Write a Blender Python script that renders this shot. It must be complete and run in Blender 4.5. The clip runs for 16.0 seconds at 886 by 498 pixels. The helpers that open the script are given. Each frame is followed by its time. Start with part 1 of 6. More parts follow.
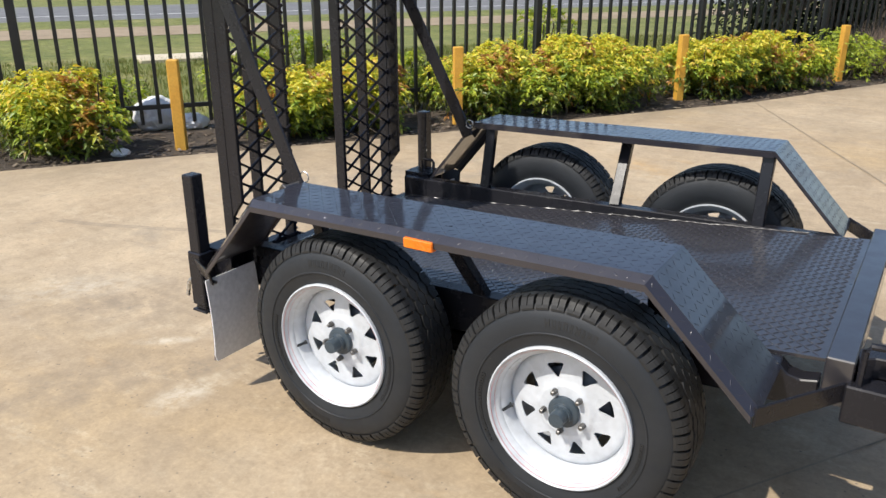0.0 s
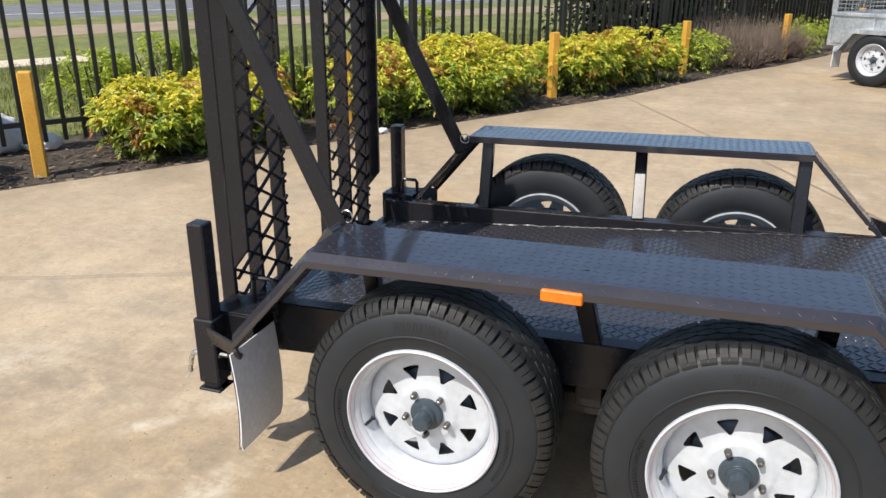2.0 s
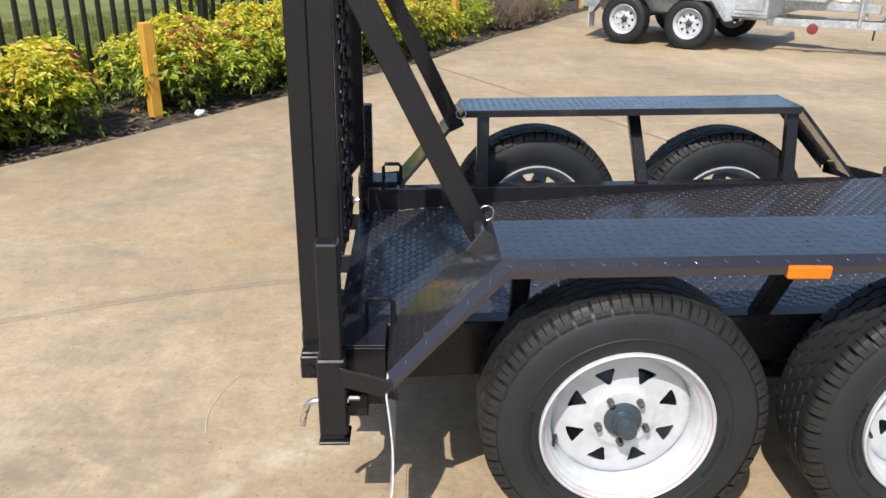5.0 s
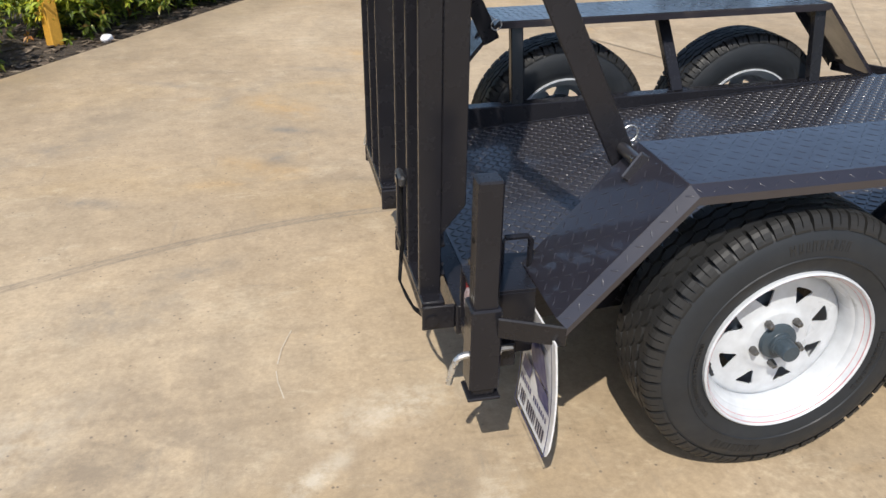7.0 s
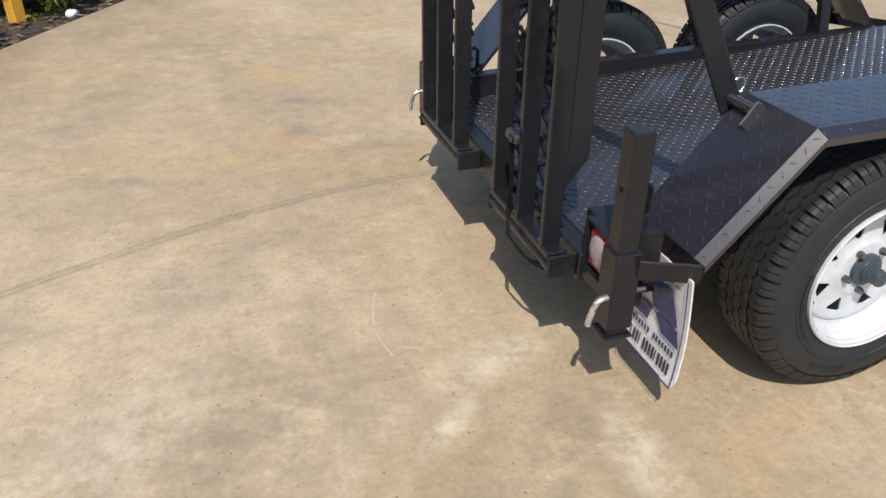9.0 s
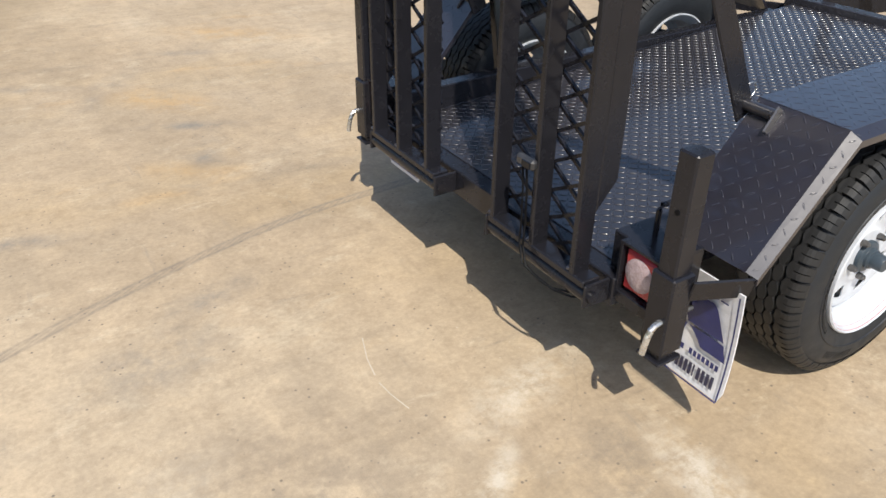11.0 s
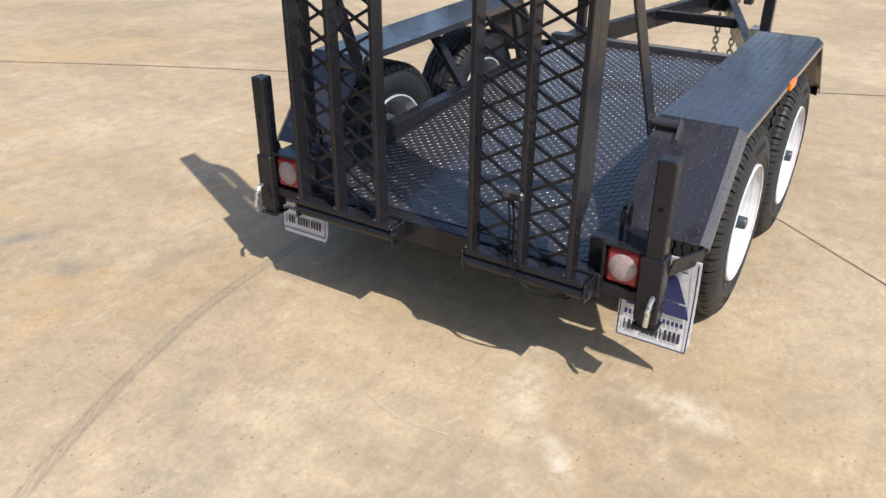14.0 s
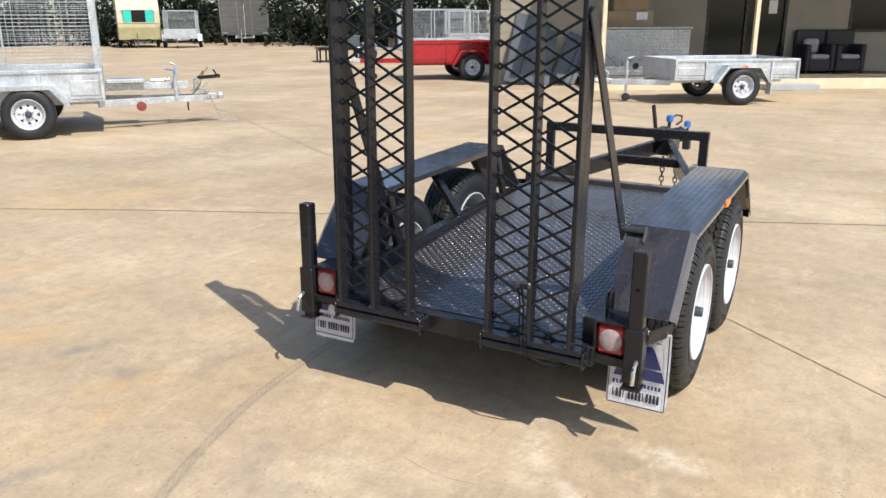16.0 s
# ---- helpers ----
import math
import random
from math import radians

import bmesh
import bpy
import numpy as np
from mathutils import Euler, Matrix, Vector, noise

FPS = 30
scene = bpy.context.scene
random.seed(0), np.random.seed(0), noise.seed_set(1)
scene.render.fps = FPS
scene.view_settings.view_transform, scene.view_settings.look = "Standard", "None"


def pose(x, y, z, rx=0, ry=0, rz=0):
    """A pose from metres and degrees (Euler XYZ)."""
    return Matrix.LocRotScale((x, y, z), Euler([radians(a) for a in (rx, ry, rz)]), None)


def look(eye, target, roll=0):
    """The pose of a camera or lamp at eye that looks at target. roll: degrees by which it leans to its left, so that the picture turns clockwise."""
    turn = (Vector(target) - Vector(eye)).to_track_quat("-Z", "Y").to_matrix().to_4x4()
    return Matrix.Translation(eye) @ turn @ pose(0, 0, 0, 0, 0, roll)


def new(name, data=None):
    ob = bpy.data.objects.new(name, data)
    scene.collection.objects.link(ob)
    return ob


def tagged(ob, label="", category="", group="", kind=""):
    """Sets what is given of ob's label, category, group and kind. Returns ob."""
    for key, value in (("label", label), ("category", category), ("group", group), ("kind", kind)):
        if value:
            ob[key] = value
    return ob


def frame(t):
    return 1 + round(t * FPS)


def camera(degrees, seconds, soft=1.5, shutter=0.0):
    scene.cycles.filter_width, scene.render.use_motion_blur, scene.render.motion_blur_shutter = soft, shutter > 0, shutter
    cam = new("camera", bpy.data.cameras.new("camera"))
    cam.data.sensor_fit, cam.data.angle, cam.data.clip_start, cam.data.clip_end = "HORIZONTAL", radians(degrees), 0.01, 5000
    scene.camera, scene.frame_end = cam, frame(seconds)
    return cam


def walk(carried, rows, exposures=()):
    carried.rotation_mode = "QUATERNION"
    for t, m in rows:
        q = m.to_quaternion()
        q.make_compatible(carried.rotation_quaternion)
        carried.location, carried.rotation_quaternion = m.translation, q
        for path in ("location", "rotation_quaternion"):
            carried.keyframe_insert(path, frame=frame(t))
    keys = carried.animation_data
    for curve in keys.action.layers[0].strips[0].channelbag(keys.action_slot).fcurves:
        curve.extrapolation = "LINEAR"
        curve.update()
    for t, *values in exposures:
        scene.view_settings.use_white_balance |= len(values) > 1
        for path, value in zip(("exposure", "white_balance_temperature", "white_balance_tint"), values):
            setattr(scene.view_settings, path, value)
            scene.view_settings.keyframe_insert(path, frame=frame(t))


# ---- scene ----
cam = camera(59.5, 16.0)
PATH = [
    (0, (1.358, -1.561, 1.342), (0.34, 0.021, 0.663), 0.1),
    (0.5, (1.169, -1.604, 1.344), (0.252, 0.038, 0.662), 0.2),
    (1, (0.969, -1.618, 1.339), (0.175, 0.087, 0.658), 0.3),
    (1.5, (0.754, -1.583, 1.327), (0.056, 0.163, 0.646), 0.1),
    (2, (0.566, -1.531, 1.332), (-0.047, 0.247, 0.651), 0.3),
    (2.5, (0.372, -1.531, 1.334), (-0.144, 0.278, 0.655), 0.3),
    (3, (0.187, -1.525, 1.328), (-0.203, 0.316, 0.648), 0.3),
    (3.2, (0.119, -1.513, 1.326), (-0.219, 0.337, 0.643), 0.4),
    (5.3, (-0.538, -1.393, 1.28), (-0.389, 0.444, 0.504), 0.7),
    (5.5, (-0.589, -1.363, 1.269), (-0.389, 0.459, 0.469), 0.6),
    (6, (-0.719, -1.277, 1.255), (-0.424, 0.509, 0.405), 0.6),
    (6.5, (-0.848, -1.216, 1.25), (-0.494, 0.536, 0.353), 0.7),
    (7, (-0.982, -1.182, 1.25), (-0.606, 0.545, 0.313), 0.6),
    (7.5, (-1.069, -1.18, 1.242), (-0.658, 0.524, 0.279), 0.6),
    (8, (-1.16, -1.183, 1.24), (-0.718, 0.502, 0.256), 0.5),
    (8.5, (-1.297, -1.183, 1.255), (-0.8, 0.481, 0.263), 0.5),
    (9, (-1.429, -1.158, 1.262), (-0.88, 0.482, 0.257), 0.5),
    (9.2, (-1.474, -1.133, 1.269), (-0.902, 0.495, 0.258), 0.4),
    (11.3, (-1.776, -0.753, 1.291), (-0.798, 0.659, 0.267), 0.5),
    (11.5, (-1.822, -0.712, 1.293), (-0.8, 0.672, 0.273), 0.5),
    (12, (-1.921, -0.646, 1.294), (-0.779, 0.646, 0.28), 0.5),
    (12.5, (-2.009, -0.592, 1.309), (-0.76, 0.597, 0.296), 0.3),
    (13, (-2.125, -0.529, 1.328), (-0.779, 0.552, 0.318), 0.3),
    (13.5, (-2.26, -0.467, 1.365), (-0.853, 0.539, 0.362), 0.0),
    (14, (-2.391, -0.434, 1.385), (-0.895, 0.519, 0.461), -0.1),
    (14.5, (-2.53, -0.452, 1.408), (-0.949, 0.471, 0.602), -0.1),
    (15, (-2.679, -0.493, 1.409), (-1.047, 0.426, 0.708), -0.2),
    (15.5, (-2.827, -0.516, 1.413), (-1.169, 0.408, 0.785), -0.2),
    (16, (-2.989, -0.541, 1.422), (-1.31, 0.387, 0.856), -0.2),
]
walk(cam, [(t, look(eye, target, roll)) for t, eye, target, roll in PATH],
     exposures=[(0.0, 0.44), (5.5, 0.38), (9.0, 0.24), (11.5, 0.46), (13.5, 0.50), (16.0, 0.60)])

# ---- world, sun ----
SUN_DIR = Vector((-0.34, -0.72, 1.0)).normalized()
world = bpy.data.worlds.new("sky")
scene.world = world
world.use_nodes = True
wn = world.node_tree.nodes
sky = wn.new("ShaderNodeTexSky")
sky.sky_type = 'NISHITA'
sky.sun_disc = False
sky.sun_elevation = math.asin(SUN_DIR.z)
sky.sun_rotation = math.atan2(SUN_DIR.x, SUN_DIR.y)
sky.air_density, sky.dust_density, sky.ozone_density = 1.0, 1.2, 1.1
world.node_tree.links.new(sky.outputs[0], wn["Background"].inputs[0])
wn["Background"].inputs[1].default_value = 0.128
sun_data = bpy.data.lights.new("sun", 'SUN')
sun_data.energy, sun_data.angle, sun_data.color = 4.0, radians(0.55), (1.0, 0.945, 0.855)
sun = new("sun", sun_data)
sun.matrix_basis = look(SUN_DIR * 40, (0, 0, 0))


# ---- materials ----
class Mat:
    """A node material under construction."""

    def __init__(self, name):
        self.m = bpy.data.materials.new(name)
        self.m.use_nodes = True
        self.t = self.m.node_tree
        self.b = self.t.nodes["Principled BSDF"]
        self.c = self.t.nodes.new("ShaderNodeTexCoord")

    def link(self, a, b):
        self.t.links.new(a, b)

    def noise(self, scale, detail=4.0, rough=0.55, stretch=None, distort=0.0):
        n = self.t.nodes.new("ShaderNodeTexNoise")
        n.inputs["Scale"].default_value = scale
        n.inputs["Detail"].default_value = detail
        n.inputs["Roughness"].default_value = rough
        n.inputs["Distortion"].default_value = distort
        if stretch:
            mp = self.t.nodes.new("ShaderNodeMapping")
            mp.inputs["Scale"].default_value = stretch[:3]
            if len(stretch) > 3:
                mp.inputs["Rotation"].default_value = (0, 0, radians(stretch[3]))
            self.link(self.c.outputs["Object"], mp.inputs["Vector"])
            self.link(mp.outputs[0], n.inputs["Vector"])
        else:
            self.link(self.c.outputs["Object"], n.inputs["Vector"])
        return n.outputs["Fac"]

    def voronoi(self, scale, feature='F1', out="Distance"):
        n = self.t.nodes.new("ShaderNodeTexVoronoi")
        n.feature = feature
        n.inputs["Scale"].default_value = scale
        self.link(self.c.outputs["Object"], n.inputs["Vector"])
        return n.outputs[out]

    def ramp(self, fac, stops):
        r = self.t.nodes.new("ShaderNodeValToRGB")
        e = r.color_ramp.elements
        while len(e) < len(stops):
            e.new(0.5)
        for k, (p, col) in enumerate(stops):
            e[k].position = p
            e[k].color = (*col, 1) if len(col) == 3 else col
        self.link(fac, r.inputs[0])
        return r.outputs[0]

    def grey(self, fac, a, b, lo=0.0, hi=1.0):
        n = self.t.nodes.new("ShaderNodeMapRange")
        n.inputs["From Min"].default_value, n.inputs["From Max"].default_value = a, b
        n.inputs["To Min"].default_value, n.inputs["To Max"].default_value = lo, hi
        self.link(fac, n.inputs["Value"])
        return n.outputs[0]

    def mix(self, fac, a, b, mode='MIX'):
        n = self.t.nodes.new("ShaderNodeMix")
        n.data_type, n.blend_type = 'RGBA', mode
        for sock, v in ((n.inputs[0], fac), (n.inputs[6], a), (n.inputs[7], b)):
            if isinstance(v, (int, float)):
                sock.default_value = v
            elif isinstance(v, tuple):
                sock.default_value = (*v, 1)
            else:
                self.link(v, sock)
        return n.outputs[2]

    def color(self, v):
        if isinstance(v, tuple):
            self.b.inputs["Base Color"].default_value = (*v, 1)
        else:
            self.link(v, self.b.inputs["Base Color"])

    def rough(self, v):
        if isinstance(v, (int, float)):
            self.b.inputs["Roughness"].default_value = v
        else:
            self.link(v, self.b.inputs["Roughness"])

    def metal(self, v):
        self.b.inputs["Metallic"].default_value = v

    def bump(self, fac, strength, dist=0.002):
        n = self.t.nodes.new("ShaderNodeBump")
        n.inputs["Strength"].default_value, n.inputs["Distance"].default_value = strength, dist
        self.link(fac, n.inputs["Height"])
        old = [l.from_socket for l in self.t.links if l.to_socket == self.b.inputs["Normal"]]
        if old:
            self.link(old[0], n.inputs["Normal"])
        self.link(n.outputs[0], self.b.inputs["Normal"])

    def cracks(self, scale, width):
        """Thin wandering lines, broken up."""
        n = self.t.nodes.new("ShaderNodeTexNoise")
        n.inputs["Scale"].default_value, n.inputs["Detail"].default_value = 3.5, 6
        self.link(self.c.outputs["Object"], n.inputs["Vector"])
        v = self.t.nodes.new("ShaderNodeTexVoronoi")
        v.feature = 'DISTANCE_TO_EDGE'
        v.inputs["Scale"].default_value = scale
        warped = self.mix(0.16, self.c.outputs["Object"], n.outputs["Color"], 'ADD')
        self.link(warped, v.inputs["Vector"])
        line = self.grey(v.outputs["Distance"], width * 0.4, width, 0.5, 0)
        return self.mix(1.0, line, self.grey(self.noise(1.1, 4), 0.50, 0.58, 0, 1), 'MULTIPLY')

    def math(self, op, a, b=0.0, c=0.0):
        n = self.t.nodes.new("ShaderNodeMath")
        n.operation = op
        for sock, v in zip(n.inputs, (a, b, c)):
            if isinstance(v, (int, float)):
                sock.default_value = v
            else:
                self.link(v, sock)
        return n.outputs[0]

    def curve_distance(self, poly):
        """How far a place lies from the curve y = poly(x), with a slight wander."""
        sp = self.t.nodes.new("ShaderNodeSeparateXYZ")
        self.link(self.c.outputs["Object"], sp.inputs[0])
        x, y = sp.outputs[0], sp.outputs[1]
        f = poly[0]
        for k in poly[1:]:
            f = self.math('MULTIPLY_ADD', x, f, k)
        wob = self.math('MULTIPLY_ADD', self.noise(4, 3), 0.022, -0.011)
        return self.math('ABSOLUTE', self.math('ADD', self.math('SUBTRACT', y, f), wob))

    def curve_span(self, x0, x1):
        sp = self.t.nodes.new("ShaderNodeSeparateXYZ")
        self.link(self.c.outputs["Object"], sp.inputs[0])
        return self.math('MULTIPLY', self.math('GREATER_THAN', sp.outputs[0], x0), self.math('LESS_THAN', sp.outputs[0], x1))

    def wave(self, scale, turn):
        mp = self.t.nodes.new("ShaderNodeMapping")
        mp.inputs["Rotation"].default_value = (0, 0, radians(turn))
        self.link(self.c.outputs["Object"], mp.inputs["Vector"])
        n = self.t.nodes.new("ShaderNodeTexWave")
        n.inputs["Scale"].default_value = scale
        n.inputs["Distortion"].default_value = 0.6
        self.link(mp.outputs[0], n.inputs["Vector"])
        return n.outputs["Fac"]

    def patch(self, x, y, a, b, turn, k, fine=7):
        """A ragged oval mark at x, y."""
        mp = self.t.nodes.new("ShaderNodeMapping")
        mp.vector_type = 'TEXTURE'
        mp.inputs["Location"].default_value = (x, y, 0)
        mp.inputs["Rotation"].default_value = (0, 0, radians(turn))
        mp.inputs["Scale"].default_value = (a, b, 1.0)
        self.link(self.c.outputs["Object"], mp.inputs["Vector"])
        ln = self.t.nodes.new("ShaderNodeVectorMath")
        ln.operation = 'LENGTH'
        self.link(mp.outputs[0], ln.inputs[0])
        near = self.grey(ln.outputs["Value"], 0.15, 1.1, 1.0, 0.0)
        rag = self.grey(self.noise(fine, 9, 0.76), 0.40, 0.60, 0.0, k)
        return self.mix(1.0, near, rag, 'MULTIPLY')

    def island(self):
        return self.t.nodes.new("ShaderNodeNewGeometry").outputs["Random Per Island"]

    def each(self):
        return self.t.nodes.new("ShaderNodeObjectInfo").outputs["Random"]


def plain(name, c1, c2, scale=6.0, rough=0.5, metal=0.0, bump=0.0, bscale=60.0, dist=0.001, rvar=0.12):
    """Two tones over a coarse and a fine noise, uneven gloss and a light relief."""
    m = Mat(name)
    base = m.ramp(m.noise(scale, 5), [(0.3, c1), (0.7, c2)])
    grain = m.ramp(m.noise(scale * 14, 3), [(0.3, (0.82, 0.82, 0.82)), (0.7, (1.0, 1.0, 1.0))])
    m.color(m.mix(1.0, base, grain, 'MULTIPLY'))
    m.rough(m.grey(m.noise(scale * 2.3, 4), 0.3, 0.7, max(0.02, rough - rvar), min(1, rough + rvar)))
    m.metal(metal)
    if bump:
        m.bump(m.noise(bscale, 4), bump, dist)
    return m.m


def make_concrete():
    m = Mat("concrete")
    big = m.ramp(m.noise(0.42, 6, 0.62, distort=0.4), [(0.34, (0.352, 0.268, 0.174)), (0.5, (0.424, 0.329, 0.220)), (0.66, (0.492, 0.392, 0.270))])
    mid = m.ramp(m.noise(2.6, 8, 0.68, (1.0, 0.45, 1, 25)), [(0.33, (0.83, 0.825, 0.815)), (0.5, (0.96, 0.955, 0.945)), (0.68, (1.09, 1.08, 1.06))])
    c = m.mix(1.0, big, mid, 'MULTIPLY')
    # ochre wash, rust stains, pale laitance patches, grey trowel smears
    ochre = m.grey(m.noise(0.55, 5, 0.62, (0.5, 1.0, 1, 60)), 0.55, 0.70, 0, 0.55)
    c = m.mix(ochre, c, (0.48, 0.34, 0.17))
    rust = m.grey(m.noise(1.35, 6, 0.66, (0.6, 1.3, 1, -40)), 0.61, 0.72, 0, 0.45)
    c = m.mix(rust, c, (0.50, 0.30, 0.11))
    pale = m.grey(m.noise(1.9, 10, 0.78), 0.55, 0.62, 0, 0.24)
    c = m.mix(pale, c, (0.60, 0.51, 0.37))
    smear = m.grey(m.noise(1.25, 8, 0.74, (0.35, 1.5, 1, -28)), 0.56, 0.68, 0, 0.42)
    c = m.mix(smear, c, (0.225, 0.185, 0.135))
    wash = m.grey(m.noise(0.35, 7, 0.66, (0.45, 1.2, 1, -30)), 0.50, 0.64, 0, 0.42)
    c = m.mix(wash, c, (0.335, 0.270, 0.185))
    # drag marks left by the float, ragged at the edges
    drag = m.grey(m.noise(4.2, 10, 0.78, (0.28, 1.6, 1, -34), 0.3), 0.58, 0.65, 0, 0.36)
    where = m.grey(m.noise(0.9, 4, 0.6, (1, 1, 1, 11)), 0.44, 0.56, 0, 1)
    c = m.mix(m.mix(1.0, drag, where, 'MULTIPLY'), c, (0.20, 0.175, 0.14))
    light = m.grey(m.noise(5.5, 10, 0.80, (0.5, 1.2, 1, -20), 0.3), 0.57, 0.64, 0, 0.34)
    c = m.mix(light, c, (0.60, 0.51, 0.37))
    # mottling at two small scales, then sand grain
    mottle = m.ramp(m.noise(13, 8, 0.76), [(0.36, (0.86, 0.85, 0.835)), (0.5, (1.0, 1.0, 1.0)), (0.64, (1.09, 1.085, 1.07))])
    c = m.mix(1.0, c, mottle, 'MULTIPLY')
    grain = m.ramp(m.noise(62, 6, 0.75), [(0.32, (0.84, 0.835, 0.83)), (0.68, (1.10, 1.10, 1.10))])
    c = m.mix(1.0, c, grain, 'MULTIPLY')
    pits = m.grey(m.voronoi(17), 0.05, 0.085, 0.7, 0)
    gate = m.grey(m.noise(3.1, 3), 0.42, 0.54, 0, 1)
    c = m.mix(m.mix(1.0, pits, gate, 'MULTIPLY'), c, (0.14, 0.115, 0.09))
    specks = m.grey(m.voronoi(27), 0.07, 0.12, 0.85, 0)
    gate2 = m.grey(m.noise(5.0, 5, 0.7), 0.45, 0.53, 0, 1)
    c = m.mix(m.mix(1.0, specks, gate2, 'MULTIPLY'), c, (0.15, 0.12, 0.09))
    crumbs = m.grey(m.voronoi(29), 0.04, 0.07, 0.6, 0)
    gate3 = m.grey(m.noise(4.3, 4, 0.7, (1, 1, 1, 77)), 0.52, 0.60, 0, 1)
    c = m.mix(m.mix(1.0, crumbs, gate3, 'MULTIPLY'), c, (0.62, 0.56, 0.46))
    c = m.mix(m.math('MULTIPLY', m.cracks(0.75, 0.0014), 0.45), c, (0.20, 0.165, 0.125))
    for turn, scale in ((35, 17), (-48, 21)):
        lines = m.grey(m.noise(scale, 7, 0.7, (1.0, 0.10, 1, turn)), 0.60, 0.68, 0, 0.5)
        where = m.grey(m.noise(1.6, 5, 0.65, (1, 1, 1, turn * 3)), 0.50, 0.62, 0, 1)
        c = m.mix(m.mix(1.0, lines, where, 'MULTIPLY'), c, (0.22, 0.195, 0.16))
    # a tyre's track that curves behind the trailer: a dusty band between two ribbed lines
    arc = (0.00141, 0.04251, 0.15779, 0.04649, -0.00348, 1.49596)
    d = m.curve_distance(arc)
    inside = m.curve_span(-2.75, 0.5)
    worn = m.grey(m.noise(22, 6, 0.75), 0.34, 0.62, 0.15, 0.72)
    band = m.math('MULTIPLY', m.grey(d, 0.018, 0.036, 0.45, 0.0), inside)
    c = m.mix(m.mix(1.0, band, worn, 'MULTIPLY'), c, (0.23, 0.195, 0.15))
    edge = m.math('MULTIPLY', m.grey(m.math('ABSOLUTE', m.math('SUBTRACT', d, 0.0175)), 0.002, 0.0085, 0.7, 0.0), inside)
    c = m.mix(m.mix(1.0, edge, worn, 'MULTIPLY'), c, (0.165, 0.14, 0.11))
    ribs = m.grey(m.wave(21, 55), 0.45, 0.75, 0.0, 0.5)
    ribs = m.math('MULTIPLY', ribs, m.math('MULTIPLY', m.grey(d, 0.012, 0.016, 1.0, 0.0), inside))
    c = m.mix(m.mix(1.0, ribs, worn, 'MULTIPLY'), c, (0.165, 0.14, 0.11))
    # soil washed out of the garden onto the edge
    soil = m.grey(m.curve_distance((0.0053, 0.0718, 1.9315, 8.2186)), 0.12, 1.15, 0.85, 0.0)
    c = m.mix(m.math('MULTIPLY', soil, m.grey(m.noise(2.2, 7, 0.72, (1.0, 0.5, 1, 60)), 0.34, 0.62, 0.05, 0.75)), c, (0.20, 0.160, 0.110))
    # scuffs and smears, each with its own place: x, y, long, wide, turn, strength, tone
    brown_wash = (0.225, 0.180, 0.130)
    rust_stain = (0.52, 0.32, 0.12)
    grey_smear, pale_scuff = (0.175, 0.168, 0.152), (0.66, 0.60, 0.49)
    for x, y, a, b, turn, k, tone in (
            (-1.52, 0.90, 0.26, 0.15, 10, 0.6, grey_smear), (-1.30, 1.12, 0.22, 0.08, 20, 0.5, grey_smear), (-1.05, 2.05, 0.36, 0.10, 65, 0.6, grey_smear),
            (-1.2, 3.1, 0.45, 0.12, 55, 0.5, grey_smear), (-2.0, 2.37, 0.40, 0.14, 40, 0.5, grey_smear), (-1.35, 0.25, 0.08, 0.03, 60, 0.7, grey_smear), (-1.55, 3.35, 0.30, 0.07, -25, 0.6, grey_smear), (-1.75, 1.75, 0.22, 0.06, -20, 0.6, grey_smear), (-0.95, 2.45, 0.26, 0.07, -25, 0.65, grey_smear), (-0.70, 3.55, 0.30, 0.06, -25, 0.55, grey_smear), (-2.05, 0.85, 0.30, 0.10, -30, 0.5, grey_smear),
            (-1.50, 0.28, 0.70, 0.42, 20, 0.75, brown_wash), (-0.95, -0.30, 0.62, 0.34, 70, 0.65, brown_wash), (-0.35, -0.32, 0.45, 0.22, 0, 0.35, brown_wash), (-0.72, 0.02, 0.20, 0.10, 60, 0.8, brown_wash), (3.3, 6.0, 2.3, 0.9, -30, 0.55, brown_wash), (1.6, 5.4, 1.1, 0.45, -30, 0.5, brown_wash), (2.6, 4.7, 1.2, 0.4, -30, 0.55, brown_wash), (-1.9, 2.8, 0.6, 0.35, 40, 0.5, brown_wash),
            (-0.99, 2.85, 0.40, 0.16, -50, 0.6, rust_stain), (-0.35, 3.8, 0.5, 0.2, -40, 0.45, rust_stain), (-1.1, 2.0, 0.25, 0.10, -40, 0.5, rust_stain),
            (-0.60, -0.10, 0.19, 0.09, 80, 0.62, pale_scuff), (-0.76, 0.33, 0.26, 0.09, 15, 0.55, pale_scuff), (-0.98, 0.12, 0.14, 0.04, 40, 0.6, pale_scuff), (-1.75, 0.25, 0.4, 0.16, 50, 0.40, pale_scuff)):
        c = m.mix(m.patch(x, y, a, b, turn, k, 15 if tone == pale_scuff else 7), c, tone)
    m.color(c)
    m.rough(m.grey(m.noise(3.0, 5), 0.3, 0.7, 0.62, 0.85))
    m.bump(m.noise(38, 6, 0.7), 0.28, 0.004)
    m.bump(m.noise(3.0, 3), 0.2, 0.01)
    return m.m


